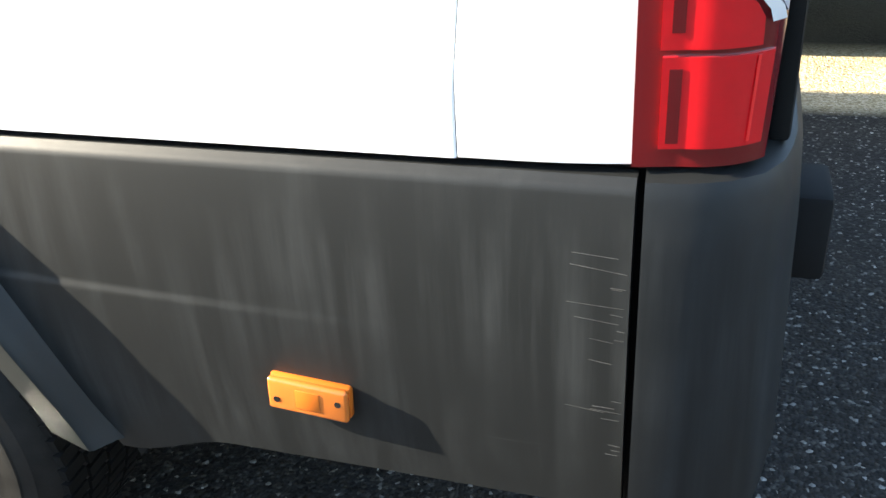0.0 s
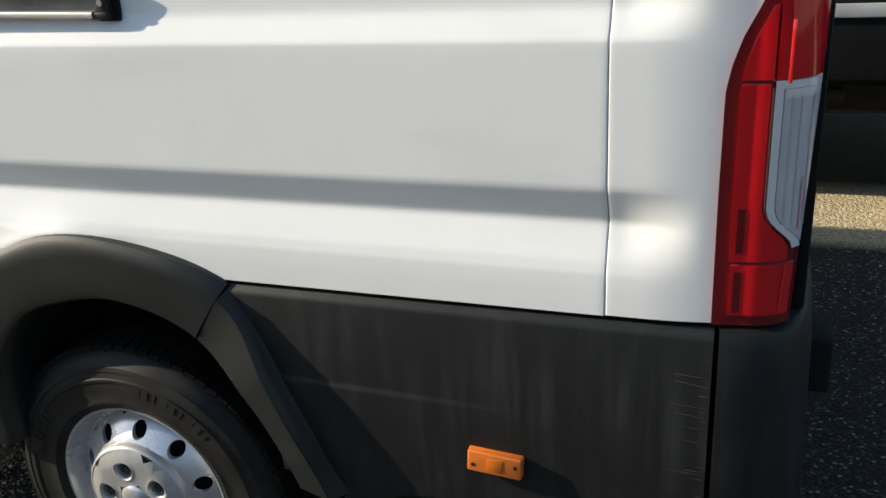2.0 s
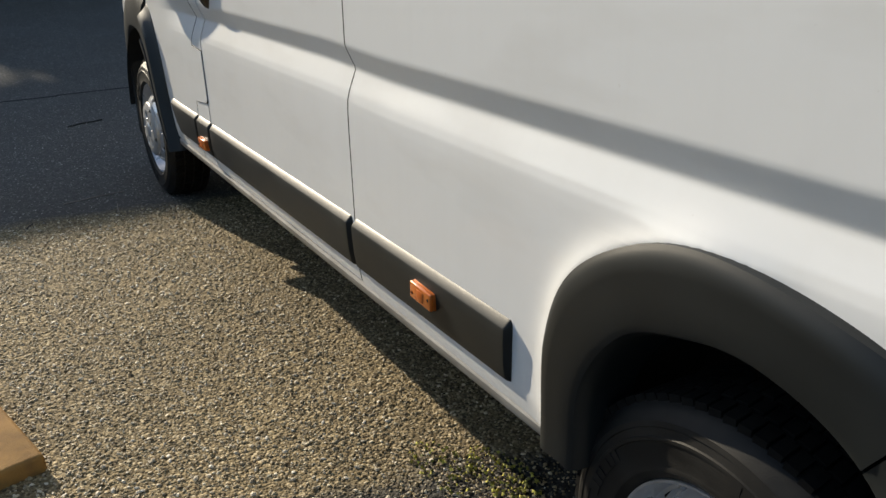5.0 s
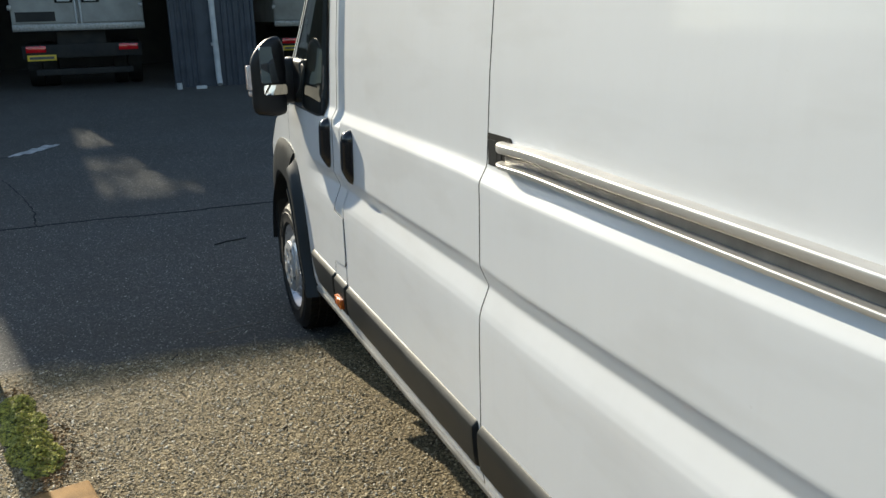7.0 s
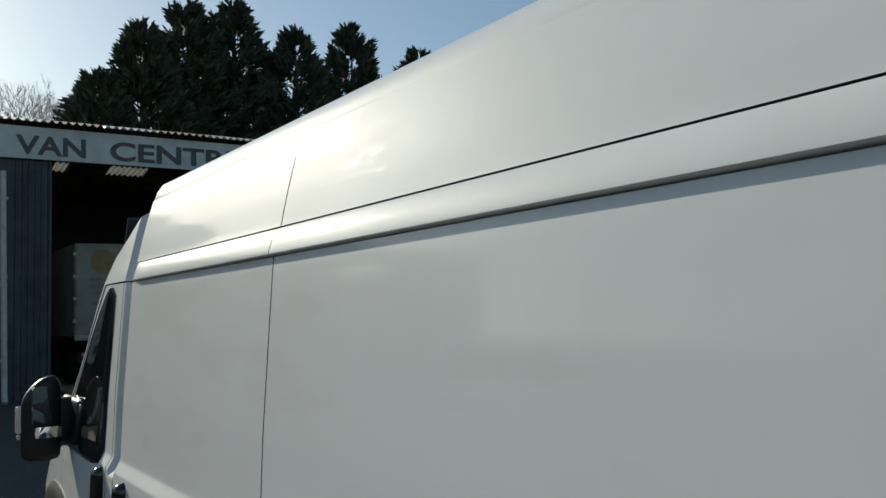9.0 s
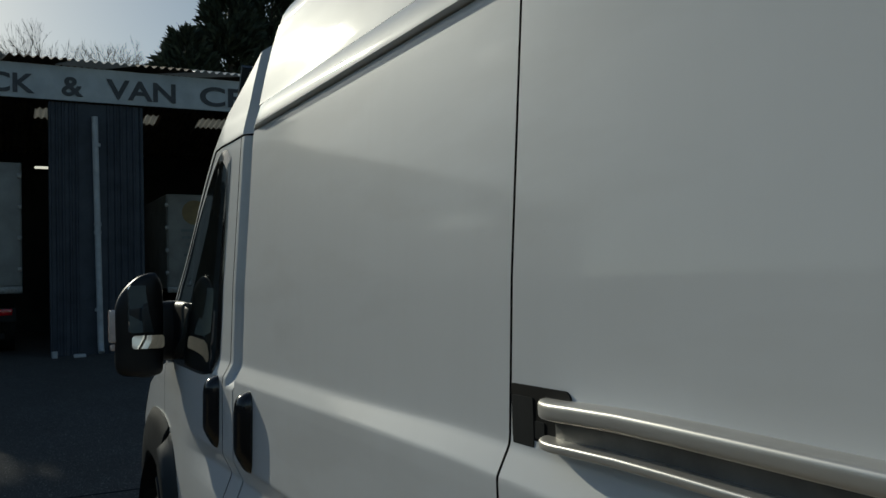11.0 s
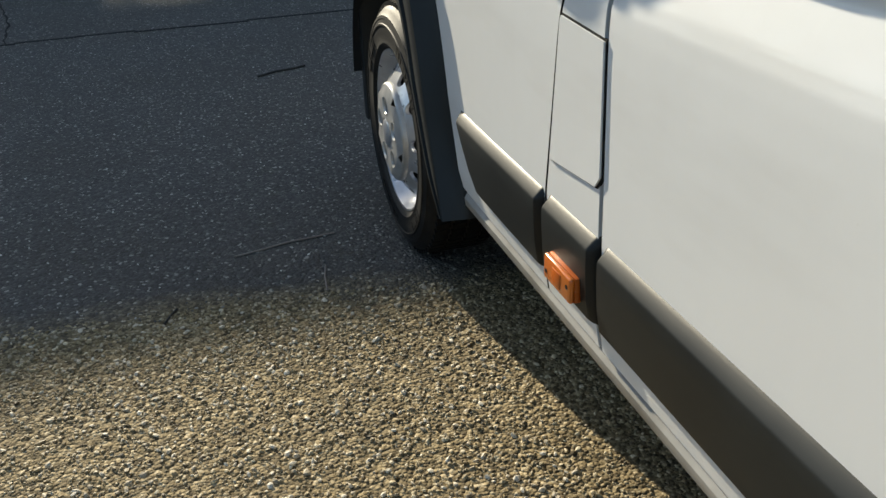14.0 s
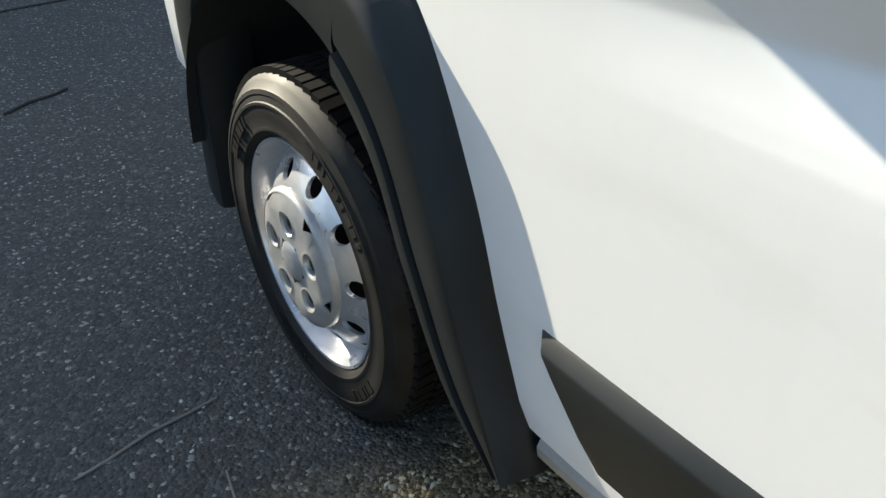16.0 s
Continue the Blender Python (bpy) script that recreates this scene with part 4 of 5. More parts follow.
    # black disc standing in for the shade seen through the rim holes
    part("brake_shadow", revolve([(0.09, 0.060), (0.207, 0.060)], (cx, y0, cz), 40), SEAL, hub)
    # centre cap with five bolt pockets, standing proud
    yc = y0 - 0.026
    vs, fs = [], []
    for s in range(5):
        a0 = 2 * math.pi * s / 5 + turn + 0.3
        half = math.pi / 5
        ra, rb, rc, rh = 0.042, 0.136, 0.079, 0.0205
        ringpts = []
        for q in range(nc):
            th = 2 * math.pi * (q + 0.5) / nc
            dx, dy = math.cos(th), math.sin(th)
            k = 1 / max(abs(dx), abs(dy))
            u, v = dx * k, dy * k
            ringpts.append((rc + (u * (rb - rc) if u > 0 else u * (rc - ra)), v * half, rc + rh * dx, rh * dy / rc))
        base = len(vs)
        for lay, yy in ((0.0, -0.002), (0.6, -0.010), (0.85, -0.012), (1.0, -0.008), (1.0, 0.012)):
            for ro, ao, ri, ai in ringpts:
                r, a = ro + (ri - ro) * lay, ao + (ai - ao) * lay
                edge = 0.012 * smooth01(0.120, 0.136, r) if lay < 1 else 0
                vs.append((cx + r * math.cos(a0 + a), yc + (yy if lay > 0 else (-0.012 if ro < 0.07 else -0.012 + edge)) + (edge if lay > 0 else 0), cz + r * math.sin(a0 + a)))
        for lay in range(4):
            for q in range(nc):
                w = (q + 1) % nc
                fs.append((base + lay * nc + q, base + lay * nc + w, base + (lay + 1) * nc + w, base + (lay + 1) * nc + q))
    bm = from_grid((vs, fs))
    bmesh.ops.remove_doubles(bm, verts=bm.verts[:], dist=0.0006)
    part("centre_cap", bm, CAPGREY, hub)
    part("cap_edge", revolve([(0.135, -0.002), (0.139, 0.000), (0.142, 0.005), (0.143, 0.016)], (cx, yc, cz), 60), CAPGREY, hub)
    part("cap_badge", revolve([(0.0, -0.020), (0.022, -0.019), (0.034, -0.016), (0.041, -0.011)], (cx, yc, cz), 32), STEEL, hub)
    for s in range(5):
        a0 = 2 * math.pi * s / 5 + turn + 0.3
        x, z = cx + 0.079 * math.cos(a0), cz + 0.079 * math.sin(a0)
        bm = bmesh.new()
        tube(bm, (x, yc + 0.014, z), (x, yc - 0.004, z), 0.0150, 0.0115, 6)
        part("wheel_bolt", bm, UNDER, hub)
    for ob in hub.children:
        if ob.name.split(".")[0] not in ("tyre", "tread", "sidewall_mark"):
            for v in ob.data.vertices:
                v.co.x, v.co.z = cx + (v.co.x - cx) * rim, cz + (v.co.z - cz) * rim
    return hub


wheel(0.018, 0.337, 0.034, 0.25, 0.91, 0.348)
wheel(-4.010, 0.360, 0.048, 0.05, 1.02, 0.362)
for cx in (0.018, -4.010):
    tv = revolve([(0.2, 1.86), (0.33, 1.84), (0.336, 1.98), (0.3, 2.0), (0.2, 1.99)], (cx, 0.0, 0.344), 40)
    part("far_wheel", tv, RUBBER, van)


# door mirror: arm, housing, glass, indicator
def mirror():
    rows = []
    for z in np.linspace(1.270, 1.652, 36):
        u = (z - 1.270) / 0.382
        k = max(0.0, 1 - abs(2 * u - 1) ** (7 if u > 0.5 else 22)) ** 0.5
        k = max(k, 0.05)
        yo = -0.150 - 0.036 * k + 0.050 * smooth01(0.60, 1.0, u) ** 1.5 + 0.008 * smooth01(0.16, 0.0, u)
        yi = -0.018 + 0.004 * (1 - k)
        ym, hw = (yo + yi) / 2, (yi - yo) / 2 * max(0.25, k)
        row = []
        for a in np.linspace(0, 2 * math.pi, 33):
            c, s = math.cos(a), math.sin(a)
            dx = 0.080 * k * (s if s < 0 else s * 0.40)
            row.append((-3.55 + 0.02 * u + dx, ym + hw * math.copysign(abs(c) ** 0.6, c), z))
        rows.append(row)
    bm = from_grid(skin(rows))
    bmesh.ops.remove_doubles(bm, verts=bm.verts[:], dist=0.0005)
    bmesh.ops.holes_fill(bm, edges=[e for e in bm.edges if e.is_boundary])
    h = part("door_mirror", bm, MIRRORBLACK, van, "black door mirror with amber-clear indicator")
    for name, z0, z1, up, turn in (("mirror_glass", 1.436, 1.606, 1, 24), ("wide_angle_glass", 1.378, 1.426, 0, 0)):
        zc = (z0 + z1) / 2
        bm = rounded_plate(-0.056, 0.056, z0 - zc, z1 - zc, -0.004, 0.005, (0.012, 0.012, 0.012, 0.012))
        bmesh.ops.transform(bm, matrix=Matrix.Translation((-3.500, -0.096 if turn > 10 else -0.078, zc)) @ pose(0, 0, 0, 0, -up, turn) @ pose(0, 0, 0, 0, 0, 90), verts=bm.verts)
        part(name, bm, MIRROR, h)
    bm = bmesh.new()
    box(bm, (-3.585, -0.204, 1.402), (-3.535, -0.170, 1.520), 0.006, 3)
    box(bm, (-3.575, -0.200, 1.372), (-3.545, -0.168, 1.396), 0.008, 3)
    part("indicator", bm, INDICATOR, h, "clear indicator lens")
    bm = bmesh.new()
    box(bm, (-3.66, -0.06, 1.325), (-3.56, 0.06, 1.545), 0.030, 4)
    part("mirror_arm", bm, MIRRORBLACK, h)
    bm = bmesh.new()
    box(bm, (-3.80, 0.024, 1.305), (-3.40, 0.075, 1.545), 0.025, 4)
    box(bm, (-3.46, 0.030, 1.308), (-3.200, 0.070, 1.528), 0.012, 3)
    part("mirror_foot", bm, MIRRORBLACK, h)


mirror()

# ---- ground: one sheet, rising gently towards the workshop ----
def ground_z(x):
    return 0.42 * smooth01(-6.0, -17.5, x)


gx = np.r_[-900, -300, -120, -60, -40, np.linspace(-28, -5, 47), np.linspace(-4.6, 6, 30), 12, 30, 80, 300, 900]
gy = np.r_[-900, -200, -60, -20, np.linspace(-9, 9, 37), 20, 60, 200, 900]
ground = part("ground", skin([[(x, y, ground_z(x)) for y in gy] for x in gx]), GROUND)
tagged(ground, "worn gravelly tarmac yard, shade painted in behind the van and under the lorry", "ground", kind="structure")

# loose chippings bedded in the surface beside the van
rs = np.random.RandomState(4)
ico = bmesh.new()
bmesh.ops.create_icosphere(ico, subdivisions=1, radius=1)
iv = np.array([v.co[:] for v in ico.verts])
ifc = [[v.index for v in f.verts] for f in ico.faces]
ico.free()


def chippings(name, n, x0, x1, y0, y1, r0, r1, label, mat=STONE, slant=0.0, even=2.5):
    vs, fs = [], []
    for _ in range(n):
        r = r0 + (r1 - r0) * rs.rand() ** even
        sc = np.array([1.0, 0.45 + 0.4 * rs.rand(), 0.34 + 0.30 * rs.rand()]) * r
        pts = (iv * (0.8 + 0.4 * rs.rand(12, 1))) * sc
        pts = pts @ np.array(Euler((rs.rand() * 0.9 - 0.45, rs.rand() * 0.9 - 0.45, rs.rand() * 6)).to_matrix()).T
        x, y = x0 + (x1 - x0) * rs.rand(), y0 + (y1 - y0) * rs.rand()
        x += slant * y
        b = len(vs)
        vs.extend((pts + [x, y, ground_z(x) + r * 0.13]).tolist())
        fs.extend([[b + i for i in f] for f in ifc])
    ob = part(name, (vs, fs), mat, None, smooth=0)
    tagged(ob, label, "gravel", kind="stuff")


chippings("chippings", 44000, -3.74, -0.72, -1.6, 0.7, 0.0028, 0.0085, "loose brown chippings bedded in the yard surface", slant=0.12)
chippings("chippings", 4200, -3.72, -0.78, -1.55, 0.1, 0.0042, 0.0105, "larger pale stones among the brown chippings", PALESTONE, 0.12, 1.6)
chippings("chippings", 6500, -7.3, -3.7, -2.2, 0.6, 0.0015, 0.0065, "scattered pale chippings on dark tarmac", GREYSTONE)
chippings("chippings", 3500, -0.75, 2.8, -0.4, 2.8, 0.002, 0.006, "scattered pale chippings on dark tarmac", GREYSTONE)

# joint across the tarmac, twigs, kerb block, moss, post
bm = bmesh.new()
for i in range(14):
    y = -2.2 + i * 0.35
    box(bm, (-7.43 + 0.02 * math.sin(i * 1.7), y, ground_z(-7.4) - 0.004), (-7.40 + 0.02 * math.sin(i * 1.7), y + 0.36, ground_z(-7.4) + 0.003))
tagged(part("tarmac_joint", bm, SEAL, smooth=0), "black tar joint across the yard", "tar joint", kind="structure")


def crack(pts, w):
    """A dark, ragged crack in the tarmac."""
    line = spline(pts, 40)
    V, F = [], []
    for i, (x, y) in enumerate(line):
        a = noise.noise(Vector((x * 9, y * 9, 1.0))) * 0.03
        ww = w * (0.4 + abs(noise.noise(Vector((x * 17, y * 17, 5.0)))) * 1.6)
        for d in (-ww / 2, ww / 2):
            V.append((x + a + d * 0.7, y + a + d * 0.7, ground_z(x) + 0.003))
    for i in range(len(line) - 1):
        F.append((2 * i, 2 * i + 1, 2 * i + 3, 2 * i + 2))
    tagged(part("tarmac_crack", (V, F), SEAL, smooth=0), "ragged dark crack in the tarmac", "crack", kind="structure")


def pale_streak(pts, w):
    """A thin, ragged, pale streak on the tarmac."""
    line = spline(pts, 36)
    V, F = [], []
    for i, (x, y) in enumerate(line):
        e = math.sin(math.pi * i / 35) ** 0.6
        for d in (-1, 1):
            ww = w * e * (0.45 + 0.9 * abs(noise.noise(Vector((x * 5, y * 7, 3.0 * d)))))
            V.append((x + d * ww, y, ground_z(x + d * ww) + 0.004))
    for i in range(len(line) - 1):
        F.append((2 * i, 2 * i + 2, 2 * i + 3, 2 * i + 1))
    tagged(part("dried_spill", (V, F), PALESTREAK, smooth=0), "pale grey streak over tarmac", "stain", kind="structure")


pale_streak([(-10.90, -2.04), (-11.10, -1.85), (-11.30, -1.65), (-11.50, -1.46)], 0.20)
crack([(-7.4, -1.55), (-8.1, -1.62), (-8.9, -1.80), (-9.6, -2.0)], 0.025)
crack([(-10.6, -2.6), (-10.9, -2.0), (-11.2, -1.6), (-11.0, -1.2)], 0.03)


def twig(pts, r, label="thin dry twig lying on the tarmac", mat=TWIG):
    cv = bpy.data.curves.new("twig", "CURVE")
    cv.dimensions, cv.bevel_depth, cv.bevel_resolution = "3D", r, 2
    sp = cv.splines.new("POLY")
    sp.points.add(len(pts) - 1)
    for p, (x, y) in zip(sp.points, pts):
        p.co = (x, y, ground_z(x) + r * 0.9, 1)
    cv.materials.append(mat)
    tagged(new("twig", cv), label, "twig", group="twigs on the tarmac")


twig([(-4.14, -0.155), (-4.13, -0.23), (-4.125, -0.31), (-4.10, -0.40), (-4.085, -0.475)], 0.0032)
twig([(-6.20, 0.08), (-6.17, 0.02), (-6.15, -0.08), (-6.09, -0.18)], 0.006, "dark dry twig lying on the tarmac", DARKTWIG)
twig([(-3.93, -0.222), (-3.86, -0.236), (-3.78, -0.244)], 0.0028)
twig([(-3.755, -0.69), (-3.79, -0.675), (-3.826, -0.655)], 0.003, "dark dry twig lying on the tarmac", DARKTWIG)

kb = bmesh.new()
ang = math.degrees(math.atan2(0.22, 0.94))
box(kb, (-0.52, -0.11, -0.02), (0.52, 0.11, 0.055), 0.014, 3, Matrix.Translation((-2.00, -1.075, 0.0)) @ pose(0, 0, 0, 0, 0, ang))
for v in kb.verts:
    v.co += Vector(noise.noise_vector(v.co * 9)) * 0.006
tagged(part("kerb_stone", kb, KERB), "ochre painted concrete kerb block, worn and chipped", "kerb")

vs, fs = [], []
for cx, cy, rad, cnt in ((-3.44, -1.42, 0.105, 1100), (-3.21, -1.37, 0.120, 1400), (-3.00, -1.33, 0.115, 1200), (-2.86, -1.27, 0.101, 700), (-0.95, 0.08, 0.09, 90), (-0.84, 0.20, 0.095, 160)):
    for _ in range(cnt):
        a, d = rs.rand() * 6.28, rad * math.sqrt(rs.rand())
        x, y = cx + d * math.cos(a) * 1.5, cy + d * math.sin(a) * 0.8
        h = 0.052 * (1 - (d / rad) ** 2) * (0.25 + 0.75 * abs(math.sin(x * 38 + cy) * math.cos(y * 34))) + 0.006 * rs.rand()
        h = h if rad > 0.1 else 0.004
        b = len(vs)
        s = (0.010 + 0.014 * rs.rand()) * (0.55 if rad > 0.1 else 0.32)
        t = rs.rand() * 6.28
        for k in range(4):
            vs.append((x + s * math.cos(t + k * 1.57), y + s * math.sin(t + k * 1.57), h + 0.005 * ((k % 2) - 0.5) + 0.002))
        vs.append((x, y, h + 0.007))
        fs += [[b, b + 1, b + 4], [b + 1, b + 2, b + 4], [b + 2, b + 3, b + 4], [b + 3, b, b + 4]]
tagged(part("moss", (vs, fs), MOSS, smooth=0), "green moss growing at the yard's edge", "moss", kind="stuff")

# dead leaves and stalks blown against the moss
vs, fs = [], []
for cx, cy, rx, ry, cnt in ((-2.80, -1.22, 0.16, 0.10, 130), (-3.05, -1.22, 0.22, 0.07, 90), (-3.60, -1.43, 0.14, 0.09, 90), (-2.66, -1.24, 0.10, 0.07, 70)):
    for _ in range(cnt):
        x, y, t = cx + rx * rs.randn() * 0.6, cy + ry * rs.randn() * 0.6, rs.rand() * 6.28
        a, w, b = 0.006 + 0.012 * rs.rand(), 0.002 + 0.004 * rs.rand(), len(vs)
        for u, v, lift in ((-1, 0, 0.003), (0, -1, 0.008), (1, 0, 0.004), (0, 1, 0.009)):
            px, py = u * a, v * w
            vs.append((x + px * math.cos(t) - py * math.sin(t), y + px * math.sin(t) + py * math.cos(t), lift + 0.006 * rs.rand()))
        fs += [[b, b + 1, b + 2], [b, b + 2, b + 3]]
tagged(part("leaf_litter", (vs, fs), LITTER, smooth=0), "dry brown leaf litter along the moss", "leaf litter", kind="stuff")

bm = bmesh.new()
tube(bm, (-3.78, -1.555, 0), (-3.78, -1.555, 0.66), 0.045, n=20)
tube(bm, (-3.78, -1.555, 0.66), (-3.78, -1.555, 0.685), 0.045, 0.02, n=20)
tagged(part("bollard", bm, GLOSSBLACK), "short black steel bollard at the yard's edge", "bollard")

# ---- the workshop ahead ----
WX = -17.0
shed = thing("workshop", (WX, 3.0, 0.4), "open-fronted workshop with white sign board and corrugated roof", "workshop")
part("sign_board", boxes(((WX - 0.06, -4.25, 5.02), (WX, 13.0, 5.64), 0.005)), BOARD, shed, "weathered white sign board with dark capitals")
# board added out of view, below the added left roof
part("left_board", boxes(((WX - 0.06, -12.0, 4.40), (WX, -4.26, 5.02), 0.005)), BOARD, shed)
board = shed.children[0]


def letters(text, y0, y1, z0, z1):
    cv = bpy.data.curves.new("sign_lettering", "FONT")
    cv.body, cv.extrude, cv.offset = text, 0.008, 0.022
    ob = new("sign_lettering", cv)
    bpy.context.view_layer.update()
    dg = bpy.context.evaluated_depsgraph_get()
    me = bpy.data.meshes.new_from_object(ob.evaluated_get(dg))
    bpy.data.objects.remove(ob)
    co = np.array([v.co[:] for v in me.vertices])
    lo, hi = co.min(axis=0), co.max(axis=0)
    for v in me.vertices:
        u, w = (v.co.x - lo[0]) / (hi[0] - lo[0]), (v.co.y - lo[1]) / (hi[1] - lo[1])
        v.co = (WX + 0.012 + v.co.z, y0 + u * (y1 - y0), z0 + w * (z1 - z0))
    me.materials.clear()
    me.materials.append(LETTER)
    o = new("sign_lettering", me)
    o.parent = board
    o["label"] = "dark painted capitals"


letters("UCK", -0.86, 0.25, 5.10, 5.45)
letters("&", 0.69, 1.05, 5.10, 5.45)
letters("VAN", 1.45, 2.69, 5.10, 5.47)
letters("CENTRE", 3.15, 5.85, 5.10, 5.48)


# roof sheets: corrugated, alternate bays translucent
def sheet(y0, y1, xa, za, xb, zb, mat, name="roof_sheet"):
    n = int(round((y1 - y0) / 0.146)) * 6
    ys = np.linspace(y0, y1, n + 1)
    rows = []
    for s in (0.0, 0.5, 1.0):
        rows.append([(xa + (xb - xa) * s, y, za + (zb - za) * s + 0.028 * math.cos(2 * math.pi * y / 0.146)) for y in ys])
    part(name, hemmed(from_grid(skin(rows)), -0.008, (0, 0, 1)), mat, shed, smooth=60)


y = -4.25
i = 0
while y < 12.5:
    w = 0.95 if i == 0 else 1.05
    sheet(y, y + w, WX + 0.22, 5.72, -21.5, 6.75, SKYLIGHT if i % 2 == 1 else SHEET)
    if i > 0:
        sheet(y, y + w, -21.5, 6.75, -24.1, 6.23, SHEET)
        sheet(y, y + w, -24.75, 6.10, -27.5, 5.55, SHEET)
    else:
        # unseen rear slope: part-clear bays added to cast dappled sun on the yard
        for xa, xb, mat in ((-21.5, -23.0, SHEET), (-23.0, -24.4, SUNGAP), (-24.4, -24.8, SHEET), (-24.8, -25.7, SUNGAP), (-25.7, -27.5, SHEET)):
            sheet(y, y + w, xa, 6.75 + (xa + 21.5) * 0.2, xb, 6.75 + (xb + 21.5) * 0.2, mat)
    y += w
    i += 1
for ya, yb, mat in ((-3.30, 0.62, SHEET), (0.62, 1.06, SKYLIGHT), (1.06, 3.29, SHEET), (3.29, 3.65, SKYLIGHT), (3.65, 4.72, SHEET), (4.72, 5.75, SKYLIGHT), (5.75, 13.0, SHEET)):
    sheet(ya, yb, -24.1, 6.23, -24.75, 6.10, mat)
# left roof added out of view; its height sets the yard's shadow edge
for y0 in (-12.2, -8.23):
    sheet(y0, y0 + 3.97, WX + 0.22, 5.10, -21.5, 6.13, SHEET)
    sheet(y0, y0 + 3.97, -21.5, 6.13, -27.5, 4.93, SHEET)
ck = from_grid(([(WX + 0.21, -4.255, 4.55), (WX + 0.21, -4.255, 5.73), (-21.5, -4.255, 6.77), (-27.5, -4.255, 5.57), (-27.5, -4.255, 4.45), (-21.5, -4.255, 5.65)], [(0, 1, 2, 5), (5, 2, 3, 4)]))
part("roof_cheek", hemmed(ck, 0.02), SHEET, shed)
part("back_wall", boxes(((-27.65, -12.3, 0.3), (-27.4, 13.0, 5.62), 0.0)), NEARBLACK, shed)
part("end_wall", boxes(((-27.4, 12.8, 0.3), (WX - 0.1, 13.0, 5.6), 0.0)), NEARBLACK, shed)
part("end_wall", boxes(((-27.4, -12.0, 0.3), (WX - 0.1, -11.8, 5.0), 0.0)), NEARBLACK, shed)


# piers clad with upright ribbed sheet, and a rainwater pipe
def pier(y0, y1):
    n = int((y1 - y0) / 0.02)
    ys = np.linspace(y0, y1, n)
    prof = []
    for yy in ys:
        f = ((yy - y0) / 0.11) % 1.0
        plain_mid = abs((yy - y0) / (y1 - y0) - 0.44) < 0.13
        prof.append((WX - 0.10 + (0.0 if plain_mid else 0.035 * (1 if f < 0.35 else 0)), yy))
    rows = [[(x, yy, z) for x, yy in prof] for z in (0.40, 2.0, 3.6, 5.0)]
    pr = part("pier", hemmed(from_grid(skin(rows)), -0.25, (1, 0, 0)), BLUEGREY, shed, "blue-grey ribbed cladding", smooth=30)
    return pr


pier(0.48, 2.10)
pier(7.0, 8.6)
pier(-6.5, -4.9)
bm = bmesh.new()
tube(bm, (WX + 0.02, 1.24, 4.75), (WX + 0.02, 1.30, 0.60), 0.055, n=14)
tube(bm, (WX + 0.02, 1.30, 0.60), (WX + 0.12, 1.30, 0.46), 0.055, n=14)
for z in (1.2, 2.6, 2.75, 4.2):
    tube(bm, (WX + 0.02, 1.27, z), (WX + 0.02, 1.27, z + 0.06), 0.066, n=14)
part("rainwater_pipe", bm, PIPE, shed, "grey-white rainwater pipe")
bm = bmesh.new()
box(bm, (WX + 0.25, 0.82, 0.40), (WX + 0.40, 1.02, 0.47), 0.02)
tagged(part("rag", bm, PIPE), "crumpled pale rag at the foot of the pier", "rag")
bm = bmesh.new()
tube(bm, (WX + 0.25, 0.52, 0.41), (WX + 0.25, 0.52, 0.53), 0.05, n=14)
tagged(part("tin", bm, PIPE), "small pale tin at the foot of the pier", "tin")


